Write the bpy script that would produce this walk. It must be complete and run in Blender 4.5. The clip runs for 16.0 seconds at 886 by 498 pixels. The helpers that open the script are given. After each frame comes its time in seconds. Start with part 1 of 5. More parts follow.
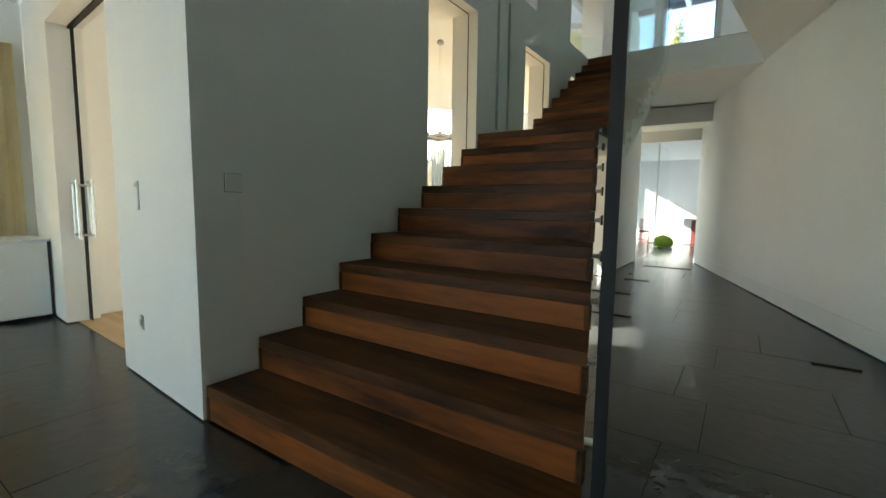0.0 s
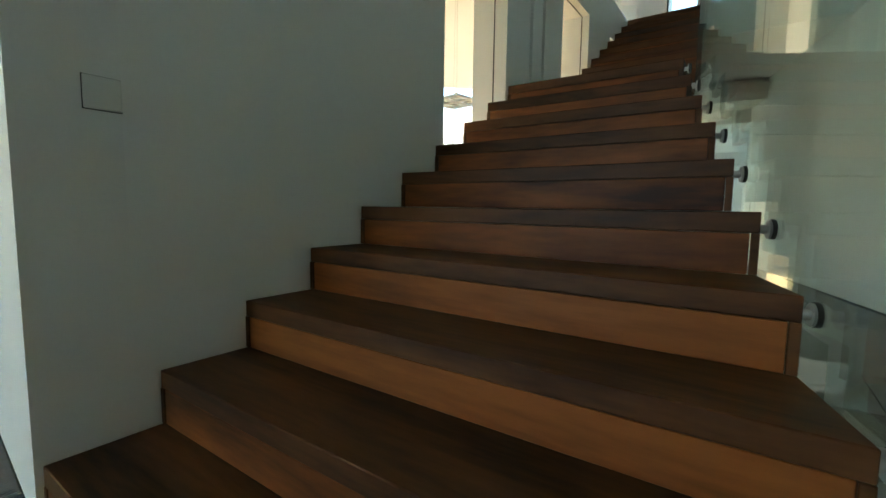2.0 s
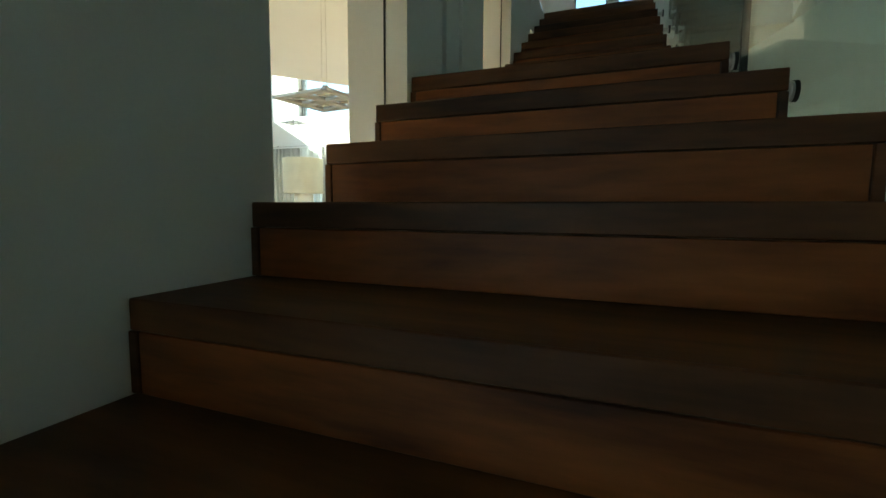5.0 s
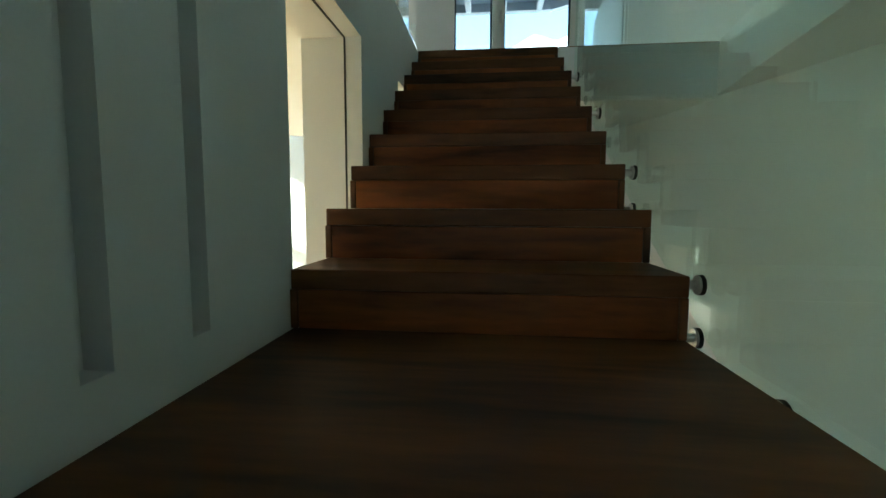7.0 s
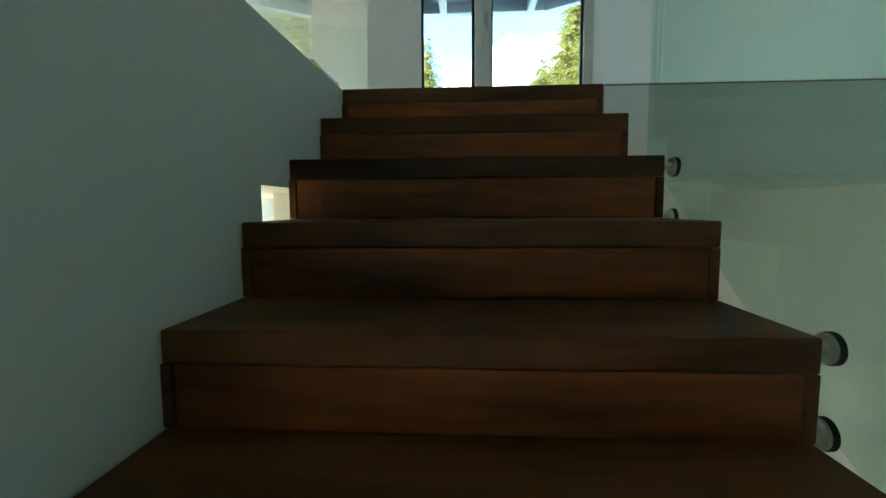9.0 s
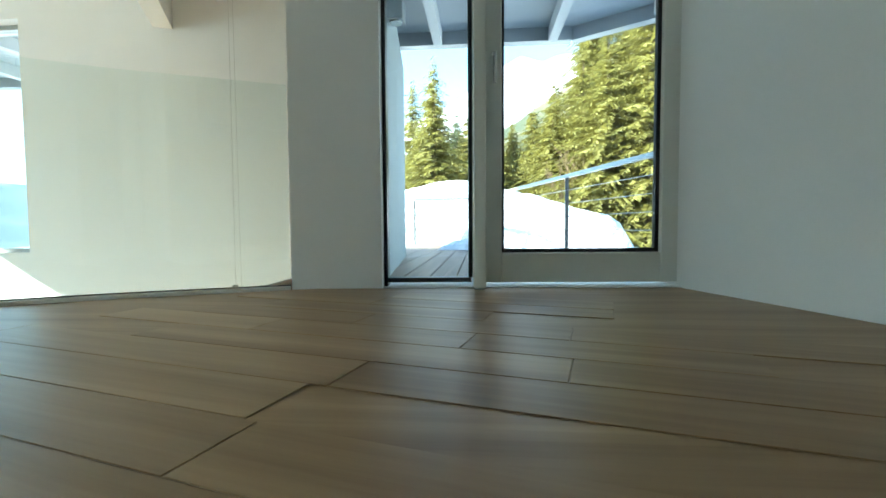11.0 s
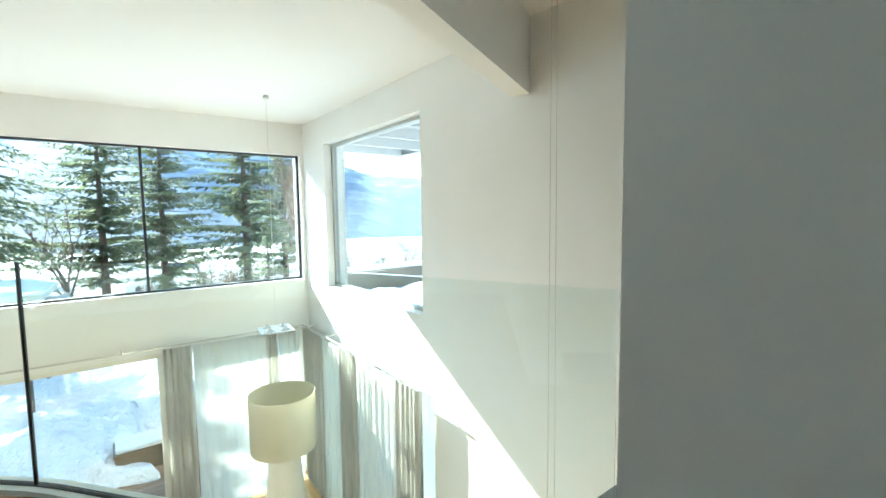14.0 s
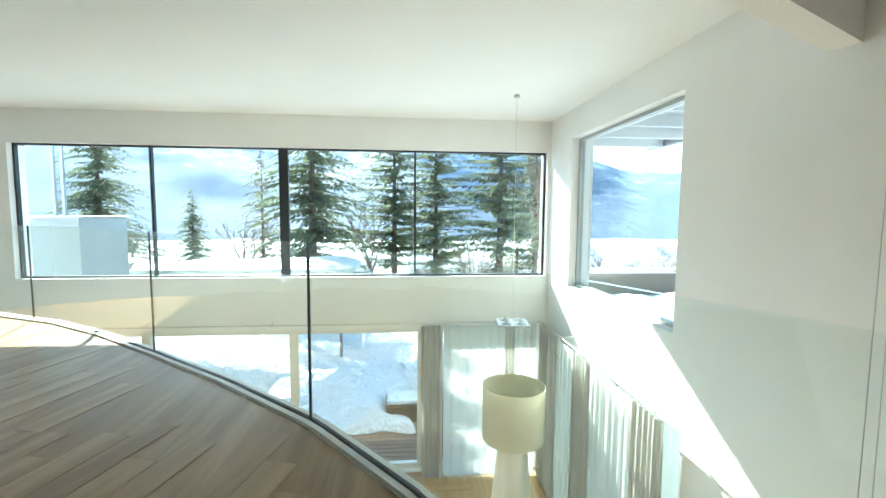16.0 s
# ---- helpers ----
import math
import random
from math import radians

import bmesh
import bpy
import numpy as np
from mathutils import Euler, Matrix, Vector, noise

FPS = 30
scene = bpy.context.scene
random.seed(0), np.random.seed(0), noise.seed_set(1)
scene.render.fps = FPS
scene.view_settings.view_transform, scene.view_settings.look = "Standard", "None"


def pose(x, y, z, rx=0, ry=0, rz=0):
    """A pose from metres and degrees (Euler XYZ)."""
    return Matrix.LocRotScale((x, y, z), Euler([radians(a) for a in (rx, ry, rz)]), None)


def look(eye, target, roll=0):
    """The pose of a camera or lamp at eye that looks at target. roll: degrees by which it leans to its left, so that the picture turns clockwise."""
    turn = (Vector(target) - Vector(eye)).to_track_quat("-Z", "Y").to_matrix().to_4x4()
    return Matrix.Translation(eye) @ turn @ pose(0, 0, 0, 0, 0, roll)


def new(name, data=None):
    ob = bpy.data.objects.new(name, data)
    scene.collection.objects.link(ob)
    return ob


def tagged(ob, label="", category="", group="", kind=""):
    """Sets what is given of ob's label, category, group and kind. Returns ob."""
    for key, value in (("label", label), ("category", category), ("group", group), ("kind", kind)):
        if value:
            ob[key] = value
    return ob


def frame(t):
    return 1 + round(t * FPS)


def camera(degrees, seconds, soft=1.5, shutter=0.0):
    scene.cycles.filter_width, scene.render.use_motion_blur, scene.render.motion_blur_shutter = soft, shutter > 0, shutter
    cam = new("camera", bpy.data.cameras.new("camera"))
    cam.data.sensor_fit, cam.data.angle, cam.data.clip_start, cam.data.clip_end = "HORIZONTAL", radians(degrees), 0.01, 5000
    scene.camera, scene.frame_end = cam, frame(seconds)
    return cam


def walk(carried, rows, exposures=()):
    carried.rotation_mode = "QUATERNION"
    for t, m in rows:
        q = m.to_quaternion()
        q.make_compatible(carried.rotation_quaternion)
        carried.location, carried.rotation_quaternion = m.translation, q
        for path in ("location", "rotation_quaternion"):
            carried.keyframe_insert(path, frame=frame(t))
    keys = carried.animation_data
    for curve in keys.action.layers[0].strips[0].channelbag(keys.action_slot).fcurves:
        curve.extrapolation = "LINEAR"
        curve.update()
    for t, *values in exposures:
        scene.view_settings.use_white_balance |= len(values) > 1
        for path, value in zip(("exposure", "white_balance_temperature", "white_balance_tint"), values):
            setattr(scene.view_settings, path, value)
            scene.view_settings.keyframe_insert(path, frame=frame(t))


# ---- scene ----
cam = camera(90.3, 16.0)
PATH = [
    (0, (2.208, -4.857, 1.113), (1.088, -3.213, 0.911), 0.7),
    (0.5, (2.053, -4.695, 1.008), (0.926, -3.054, 0.823), 0.8),
    (1, (1.916, -4.472, 0.959), (0.762, -2.851, 0.758), 0.7),
    (1.5, (1.75, -4.275, 0.924), (0.591, -2.657, 0.722), 0.6),
    (2, (1.551, -4.06, 0.9), (0.408, -2.429, 0.712), 0.8),
    (2.5, (1.408, -3.847, 0.907), (0.286, -2.202, 0.725), 0.7),
    (3, (1.258, -3.642, 0.93), (0.21, -1.949, 0.755), 0.4),
    (5.5, (0.752, -2.409, 1.457), (0.178, -0.501, 1.281), 0.4),
    (6, (0.686, -1.974, 1.726), (0.296, -0.02, 1.552), 0.4),
    (6.5, (0.641, -1.604, 1.95), (0.358, 0.368, 1.773), 0.3),
    (7, (0.592, -1.246, 2.16), (0.383, 0.735, 1.979), 0.2),
    (7.5, (0.605, -0.902, 2.37), (0.447, 1.084, 2.194), 0.1),
    (8, (0.603, -0.502, 2.582), (0.469, 1.485, 2.395), -0.1),
    (8.5, (0.55, -0.088, 2.744), (0.436, 1.899, 2.543), -0.2),
    (9, (0.55, 0.459, 2.913), (0.428, 2.446, 2.726), -0.3),
    (9.5, (0.572, 0.938, 3.134), (0.435, 2.923, 2.934), -0.4),
    (11.8, (0.63, 2.78, 4.099), (0.401, 4.766, 4.047), -0.5),
    (12, (0.608, 2.898, 4.21), (0.305, 4.874, 4.158), -0.8),
    (12.5, (0.5, 3.193, 4.484), (-0.246, 5.043, 4.335), -1.7),
    (13, (0.341, 3.376, 4.571), (-0.845, 4.982, 4.45), -0.3),
    (13.5, (0.313, 3.398, 4.643), (-1.088, 4.816, 4.477), -1.2),
    (14, (0.229, 3.46, 4.651), (-1.36, 4.663, 4.49), -0.7),
    (14.5, (0.16, 3.545, 4.648), (-1.584, 4.511, 4.495), -0.3),
    (15, (0.142, 3.587, 4.653), (-1.725, 4.287, 4.494), -0.1),
    (15.5, (0.094, 3.595, 4.632), (-1.843, 4.068, 4.475), 0.3),
    (16, (0.087, 3.657, 4.636), (-1.897, 3.842, 4.47), 0.4),
]
EXPOSURES = [(0, 3.45, 6450, 0), (2.0, 3.6, 6400, -3), (3.2, 3.15, 6350, -6), (5.3, 2.75, 6250, -10), (7.0, 3.1, 6080, -12), (8.5, 3.25, 5900, -16),
             (9.7, 3.3, 5880, -17), (11.8, 3.05, 6250, -4), (13.0, 3.1, 6150, -5), (14.0, 3.05, 6100, -5), (16, 2.87, 6050, -6)]
walk(cam, [(t, look(e, g, r)) for t, e, g, r in PATH], exposures=EXPOSURES)

SUN_DIR = Vector((0.82, 0.277, -0.50)).normalized()


def set_world():
    w = bpy.data.worlds.new("sky")
    scene.world = w
    w.use_nodes = True
    nt = w.node_tree
    sky = nt.nodes.new("ShaderNodeTexSky")
    sky.sky_type = 'NISHITA'
    sky.sun_disc = False
    sky.sun_elevation = math.asin(-SUN_DIR.z)
    sky.sun_rotation = math.atan2(-SUN_DIR.x, -SUN_DIR.y)
    sky.altitude = 900
    sky.dust_density = 0.6
    nt.links.new(sky.outputs[0], nt.nodes["Background"].inputs[0])
    nt.nodes["Background"].inputs[1].default_value = 0.12
    sun = bpy.data.lights.new("sun", 'SUN')
    sun.energy, sun.angle, sun.color = 4.5, radians(0.53), (1.0, 0.95, 0.87)
    ob = new("sun", sun)
    ob.rotation_mode = 'QUATERNION'
    ob.rotation_quaternion = SUN_DIR.to_track_quat('-Z', 'Y')
    ob.location = (-30, -12, 25)


set_world()

# ---- materials ----


def nodes_of(name):
    m = bpy.data.materials.new(name)
    m.use_nodes = True
    nt = m.node_tree
    return m, nt, nt.nodes["Principled BSDF"]


def plain(name, col, rough=0.5, metal=0.0, var=0.06, scale=6.0, bump=0.05, bscale=60.0, spec=0.5, stretch=(1, 1, 1), coord="Object"):
    """A surface with colour variation at two scales and fine relief."""
    m, nt, p = nodes_of(name)
    N, L = nt.nodes.new, nt.links.new
    tc = N("ShaderNodeTexCoord")
    mp = N("ShaderNodeMapping")
    mp.inputs["Scale"].default_value = stretch
    L(tc.outputs[coord], mp.inputs[0])
    n1, n2 = N("ShaderNodeTexNoise"), N("ShaderNodeTexNoise")
    n1.inputs["Scale"].default_value, n1.inputs["Detail"].default_value = scale, 5
    n2.inputs["Scale"].default_value, n2.inputs["Detail"].default_value = bscale, 4
    L(mp.outputs[0], n1.inputs[0]), L(mp.outputs[0], n2.inputs[0])
    add = N("ShaderNodeMath")
    add.operation = 'MULTIPLY_ADD'
    add.inputs[1].default_value = 0.4
    L(n2.outputs[0], add.inputs[0]), L(n1.outputs[0], add.inputs[2])
    ramp = N("ShaderNodeValToRGB")
    ramp.color_ramp.elements[0].position, ramp.color_ramp.elements[1].position = 0.4, 1.0
    lo, hi = [c * (1 - var) for c in col], [min(1, c * (1 + var)) for c in col]
    ramp.color_ramp.elements[0].color, ramp.color_ramp.elements[1].color = (*lo, 1), (*hi, 1)
    L(add.outputs[0], ramp.inputs[0]), L(ramp.outputs[0], p.inputs["Base Color"])
    p.inputs["Roughness"].default_value, p.inputs["Metallic"].default_value = rough, metal
    p.inputs["Specular IOR Level"].default_value = spec
    if bump:
        b = N("ShaderNodeBump")
        b.inputs["Strength"].default_value, b.inputs["Distance"].default_value = bump, 0.01
        L(n2.outputs[0], b.inputs["Height"]), L(b.outputs[0], p.inputs["Normal"])
    return m


def wood(name, dark, light, rough=0.4, grain=(1.2, 26, 26), piece=0.25, bump=0.08):
    """Wood with long grain along the object's x and a tone of its own for every piece."""
    m, nt, p = nodes_of(name)
    N, L = nt.nodes.new, nt.links.new
    tc, mp, inf = N("ShaderNodeTexCoord"), N("ShaderNodeMapping"), N("ShaderNodeObjectInfo")
    mp.inputs["Scale"].default_value = grain
    L(tc.outputs["Object"], mp.inputs[0])
    mul = N("ShaderNodeMath")
    mul.operation = 'MULTIPLY'
    mul.inputs[1].default_value = 37.0
    L(inf.outputs["Random"], mul.inputs[0]), L(mul.outputs[0], mp.inputs["Location"])
    n1, n2 = N("ShaderNodeTexNoise"), N("ShaderNodeTexNoise")
    n1.inputs["Scale"].default_value, n1.inputs["Detail"].default_value, n1.inputs["Distortion"].default_value = 0.55, 6, 0.6
    n2.inputs["Scale"].default_value, n2.inputs["Detail"].default_value = 3.5, 5
    L(mp.outputs[0], n1.inputs[0]), L(mp.outputs[0], n2.inputs[0])
    mixn = N("ShaderNodeMath")
    mixn.operation = 'MULTIPLY_ADD'
    mixn.inputs[1].default_value = 0.35
    L(n2.outputs[0], mixn.inputs[0]), L(n1.outputs[0], mixn.inputs[2])
    tone = N("ShaderNodeMath")
    tone.operation = 'MULTIPLY_ADD'
    tone.inputs[1].default_value = piece
    L(inf.outputs["Random"], tone.inputs[0]), L(mixn.outputs[0], tone.inputs[2])
    ramp = N("ShaderNodeValToRGB")
    ramp.color_ramp.elements[0].position, ramp.color_ramp.elements[1].position = 0.53, 0.98
    ramp.color_ramp.elements[0].color, ramp.color_ramp.elements[1].color = (*dark, 1), (*light, 1)
    L(tone.outputs[0], ramp.inputs[0]), L(ramp.outputs[0], p.inputs["Base Color"])
    p.inputs["Roughness"].default_value = rough
    p.inputs["Specular IOR Level"].default_value = 0.22
    b = N("ShaderNodeBump")
    b.inputs["Strength"].default_value, b.inputs["Distance"].default_value = bump, 0.004
    L(n2.outputs[0], b.inputs["Height"]), L(b.outputs[0], p.inputs["Normal"])
    return m


def glass(name, tint, rough=0.0, gloss=1.0):
    """Thin clear pane: tinted passage with a gloss that grows at grazing angles."""
    m, nt, p = nodes_of(name)
    nt.nodes.remove(p)
    N, L = nt.nodes.new, nt.links.new
    tr, gl, mix, lw = N("ShaderNodeBsdfTransparent"), N("ShaderNodeBsdfGlossy"), N("ShaderNodeMixShader"), N("ShaderNodeLayerWeight")
    tr.inputs[0].default_value = (*tint, 1)
    gl.inputs["Roughness"].default_value = rough
    gl.inputs[0].default_value = (gloss, gloss, gloss, 1)
    power, scaled = N("ShaderNodeMath"), N("ShaderNodeMath")
    power.operation, power.inputs[1].default_value = 'POWER', 4.0
    scaled.operation, scaled.inputs[1].default_value, scaled.inputs[2].default_value = 'MULTIPLY_ADD', 0.85, 0.04
    L(lw.outputs["Facing"], power.inputs[0]), L(power.outputs[0], scaled.inputs[0])
    L(scaled.outputs[0], mix.inputs[0]), L(tr.outputs[0], mix.inputs[1]), L(gl.outputs[0], mix.inputs[2])
    L(mix.outputs[0], nt.nodes["Material Output"].inputs[0])
    return m


M_PLASTER = plain("white_plaster", (0.84, 0.84, 0.82), 0.75, var=0.03, scale=1.5, bump=0.04, bscale=140)
M_CEIL = plain("ceiling_paint", (0.85, 0.85, 0.835), 0.85, var=0.02, scale=1.0, bump=0.03, bscale=160)
M_LACQUER = plain("white_lacquer", (0.78, 0.78, 0.75), 0.35, var=0.03, scale=2, bump=0.01)
M_FRAME = plain("white_window_paint", (0.76, 0.76, 0.70), 0.4, var=0.04, scale=4, bump=0.02)
M_DARKFRAME = plain("anthracite_metal", (0.035, 0.04, 0.042), 0.4, 0.3, var=0.1)
M_GREYFRAME = plain("pale_grey_metal", (0.40, 0.42, 0.41), 0.4, 0.2, var=0.06)
M_RUBBER = plain("black_rubber", (0.012, 0.012, 0.012), 0.6, var=0.1)
M_STEEL = plain("brushed_steel", (0.58, 0.57, 0.55), 0.3, 1.0, var=0.08, scale=20)
M_WALNUT = wood("red_walnut", (0.050, 0.016, 0.005), (0.33, 0.106, 0.023), 0.5, grain=(1.8, 12, 12), piece=0.17)
M_TREAD = wood("dark_oiled_tread", (0.019, 0.0085, 0.0038), (0.16, 0.064, 0.020), 0.5, grain=(1.8, 12, 12), piece=0.2)
M_OAK = wood("oiled_oak", (0.25, 0.155, 0.078), (0.42, 0.285, 0.155), 0.38, grain=(0.8, 15, 15), piece=0.16, bump=0.03)
M_HONEY = wood("honey_oak", (0.36, 0.235, 0.115), (0.56, 0.40, 0.22), 0.4, piece=0.12)
M_DECK = wood("weathered_deck", (0.115, 0.072, 0.048), (0.28, 0.20, 0.15), 0.5, piece=0.2)
M_SLATE = plain("black_slate", (0.034, 0.035, 0.034), 0.24, var=0.35, scale=2.2, bump=0.22, bscale=14)
M_CHROME = plain("chrome", (0.6, 0.6, 0.6), 0.12, 1.0, var=0.02, bump=0.0)
M_GROUT = plain("dark_grout", (0.05, 0.05, 0.048), 0.8, var=0.2)
M_GLASS = glass("window_glass", (0.89, 0.912, 0.907))
M_GREEN = glass("green_toughened_glass", (0.86, 0.95, 0.915))
M_CLEARG = glass("clear_balustrade_glass", (0.945, 0.975, 0.967))
M_SNOW = plain("snow", (0.66, 0.69, 0.74), 0.8, var=0.06, scale=0.9, bump=0.9, bscale=7.0)

for node in M_SNOW.node_tree.nodes:
    if node.type == 'BUMP':
        node.inputs["Distance"].default_value = 0.14


# ---- mesh helpers ----


def quad_box(bm, x0, x1, y0, y1, z0, z1, m=None):
    vs = [bm.verts.new((x, y, z)) for z in (z0, z1) for x, y in ((x0, y0), (x1, y0), (x1, y1), (x0, y1))]
    for f in ((3, 2, 1, 0), (4, 5, 6, 7), (0, 1, 5, 4), (1, 2, 6, 5), (2, 3, 7, 6), (3, 0, 4, 7)):
        bm.faces.new([vs[i] for i in f])
    if m is not None:
        for v in vs:
            v.co = m @ v.co
    return vs


def soften(bm, width=0.006, seg=2):
    bmesh.ops.bevel(bm, geom=list(bm.edges), offset=width, segments=seg, affect='EDGES', profile=0.6)


def rod(bm, a, b, r0, r1=None, seg=12):
    """A capped tapered rod between two places."""
    a, b = Vector(a), Vector(b)
    q = (b - a).to_track_quat('Z', 'Y').to_matrix().to_4x4()
    bmesh.ops.create_cone(bm, cap_ends=True, segments=seg, radius1=r0, radius2=r0 if r1 is None else r1,
                          depth=(b - a).length, matrix=Matrix.Translation((a + b) / 2) @ q)


def mesh_ob(name, bm, mat, smooth=False):
    me = bpy.data.meshes.new(name)
    bm.to_mesh(me)
    bm.free()
    me.materials.append(mat)
    if smooth:
        for f in me.polygons:
            f.use_smooth = True
    return new(name, me)


def part(name, bm, mat, parent, label="", smooth=False):
    ob = mesh_ob(name, bm, mat, smooth)
    ob.parent = parent
    return tagged(ob, label)


def holder(name, m, label, category, group="", kind=""):
    ob = new(name)
    ob.matrix_world = m
    ob.empty_display_size = 0.1
    return tagged(ob, label, category, group, kind)


def boxed(*dims, bevel=0.0, seg=2):
    bm = bmesh.new()
    quad_box(bm, *dims)
    if bevel:
        soften(bm, bevel, seg)
    return bm


def cells_wall(name, m, a0, a1, z0, z1, thick, holes=(), mat=None, label="white plastered wall", kind="structure"):
    """A wall in the local x-z plane, y from 0 to thick, with openings (a0, a1, z0, z1) cut through it."""
    xs = sorted({a0, a1, *[v for h in holes for v in h[:2] if a0 < v < a1]})
    zs = sorted({z0, z1, *[v for h in holes for v in h[2:] if z0 < v < z1]})
    nx, nz = len(xs) - 1, len(zs) - 1
    solid = [[not any(h[0] < (xs[i] + xs[i + 1]) / 2 < h[1] and h[2] < (zs[k] + zs[k + 1]) / 2 < h[3] for h in holes)
              for k in range(nz)] for i in range(nx)]
    bm = bmesh.new()
    at = lambda i, k: 0 <= i < nx and 0 <= k < nz and solid[i][k]
    put = lambda *ps: bm.faces.new([bm.verts.new(p) for p in ps])
    for i in range(nx):
        for k in range(nz):
            if not solid[i][k]:
                continue
            p, q, b, t, d = xs[i], xs[i + 1], zs[k], zs[k + 1], thick
            put((p, 0, b), (q, 0, b), (q, 0, t), (p, 0, t))
            put((q, d, b), (p, d, b), (p, d, t), (q, d, t))
            if not at(i - 1, k):
                put((p, d, b), (p, 0, b), (p, 0, t), (p, d, t))
            if not at(i + 1, k):
                put((q, 0, b), (q, d, b), (q, d, t), (q, 0, t))
            if not at(i, k - 1):
                put((p, d, b), (q, d, b), (q, 0, b), (p, 0, b))
            if not at(i, k + 1):
                put((p, 0, t), (q, 0, t), (q, d, t), (p, d, t))
    bmesh.ops.remove_doubles(bm, verts=bm.verts, dist=1e-5)
    bmesh.ops.recalc_face_normals(bm, faces=bm.faces)
    ob = mesh_ob(name, bm, mat or M_PLASTER)
    ob.matrix_world = m
    return tagged(ob, label, "wall", kind=kind)


def slab(name, pts, z0, z1, mat, label, category, kind="structure"):
    """A flat plate over an outline."""
    bm = bmesh.new()
    lo = [bm.verts.new((x, y, z0)) for x, y in pts]
    hi = [bm.verts.new((x, y, z1)) for x, y in pts]
    bm.faces.new(lo[::-1]), bm.faces.new(hi)
    for i in range(len(pts)):
        j = (i + 1) % len(pts)
        bm.faces.new((lo[i], lo[j], hi[j], hi[i]))
    bmesh.ops.recalc_face_normals(bm, faces=bm.faces)
    return tagged(mesh_ob(name, bm, mat), label, category, kind=kind)


def sheet(pts, z0, z1, thick=0.012):
    """An upright pane that follows plan points; z0 and z1 are functions of the way along, 0 to 1."""
    bm = bmesh.new()
    n = len(pts)
    rows = []
    for i, p in enumerate(pts):
        a, b = Vector(pts[max(i - 1, 0)]), Vector(pts[min(i + 1, n - 1)])
        d = (b - a).normalized()
        nrm = Vector((-d.y, d.x)) * thick / 2
        s = i / (n - 1)
        row = []
        for off in (-1, 1):
            for z in (z0(s), z1(s)):
                row.append(bm.verts.new((p[0] + off * nrm.x, p[1] + off * nrm.y, z)))
        rows.append(row)
    for r, q in zip(rows, rows[1:]):
        for i, j in ((0, 1), (1, 3), (3, 2), (2, 0)):
            bm.faces.new((r[i], r[j], q[j], q[i]))
    for r in (rows[0], rows[-1]):
        bm.faces.new((r[0], r[1], r[3], r[2]))
    bmesh.ops.recalc_face_normals(bm, faces=bm.faces)
    return bm


# ---- setting: levels and walls ----
R, G = 0.18, 0.2955           # riser, going
TOP = 19 * R                  # upper floor
CEIL = 6.2
XW, YN = -7.44, 6.23          # living room: west window wall, north wall
WALL_A = math.atan2(1, -0.296)   # the hall's skewed east wall


def east_x(y):
    return 3.0 - 0.296 * y


# stair wall between the flight and the living room; local x runs along +y
turn = Matrix.Rotation(radians(90), 4, 'Z')
cells_wall("wall_stair_low", Matrix.Translation((0, 0, 0)) @ turn, -3.516, 2.40, 0, TOP, 0.285,
           holes=[(-1.86, -1.075, 0, 2.93), (0.025, 0.785, 0, 2.94), (1.60, 2.30, 0, 2.975),
                  (-0.682, -0.622, 1.90, 3.25), (-0.434, -0.378, 1.90, 3.25)],
           label="white plastered wall beside the stairs with tall openings")
cells_wall("wall_stair_high", Matrix.Translation((0, 0, 0)) @ turn, -3.76, 1.52, TOP, CEIL, 0.285,
           holes=[(-3.2, 0.32, TOP, 5.9)], label="white plastered upper stair wall")
niche = boxed(-0.14, -0.055, -0.70, -0.36, 1.85, 3.3)
tagged(mesh_ob("wall_niche_back", niche, M_PLASTER), "white back of two narrow wall slots", "wall", kind="structure")

# wall with the pocket door, then the vestibule corner
POCKET = Matrix.Translation((0, -3.765, 0)) @ Matrix.Rotation(radians(-4.5), 4, 'Z')
cells_wall("wall_pocket", POCKET, -3.78, 0.0, 0, 3.0, 0.25, holes=[(-2.81, -1.19, 0, 2.62)])
for v in bpy.data.objects["wall_pocket"].data.vertices:
    if v.co.x > -0.01:
        v.co.x = -v.co.y * math.tan(radians(4.5))
cells_wall("wall_west_low", Matrix.Translation((-3.75, 0, 0)) @ turn, -9.2, -3.48, 0, 3.0, 0.25, holes=[(-6.6, -3.60, 0.75, 2.55)])
cells_wall("wall_west", Matrix.Translation((XW, 0, 0)) @ turn, -4.6, YN + 0.35, 0, CEIL, 0.35,
           holes=[(-2.45, 6.17, 3.53, 5.68), (-4.5, -2.85, 3.53, 5.68), (-2.9, 6.05, 0.03, 2.62)])
cells_wall("wall_north", pose(0, YN, 0), XW, -0.30, 0, CEIL, 0.35,
           holes=[(-6.52, -3.82, 3.50, 5.77), (-6.9, -3.62, 0.03, 2.62)])
cells_wall("wall_living_south", pose(0, -4.85, 0), XW - 0.35, -4.0, 0, CEIL, 0.25)
cells_wall("wall_gallery_south", pose(0, -4.85, 0), -4.0, 4.6, 3.201, CEIL, 0.25)
# upper north wall with the terrace door
cells_wall("wall_terrace", Matrix.Translation((0.10, 4.46, 0)) @ Matrix.Rotation(radians(3.5), 4, 'Z'), -0.45, 1.9, 3.0, CEIL, 0.22,
           holes=[(0.02, 1.66, TOP, 5.75)])
cells_wall("wall_gallery_end", Matrix.Translation((-0.22, 4.52, 0)) @ turn, 0.0, 1.75, 3.0, CEIL, 0.12)
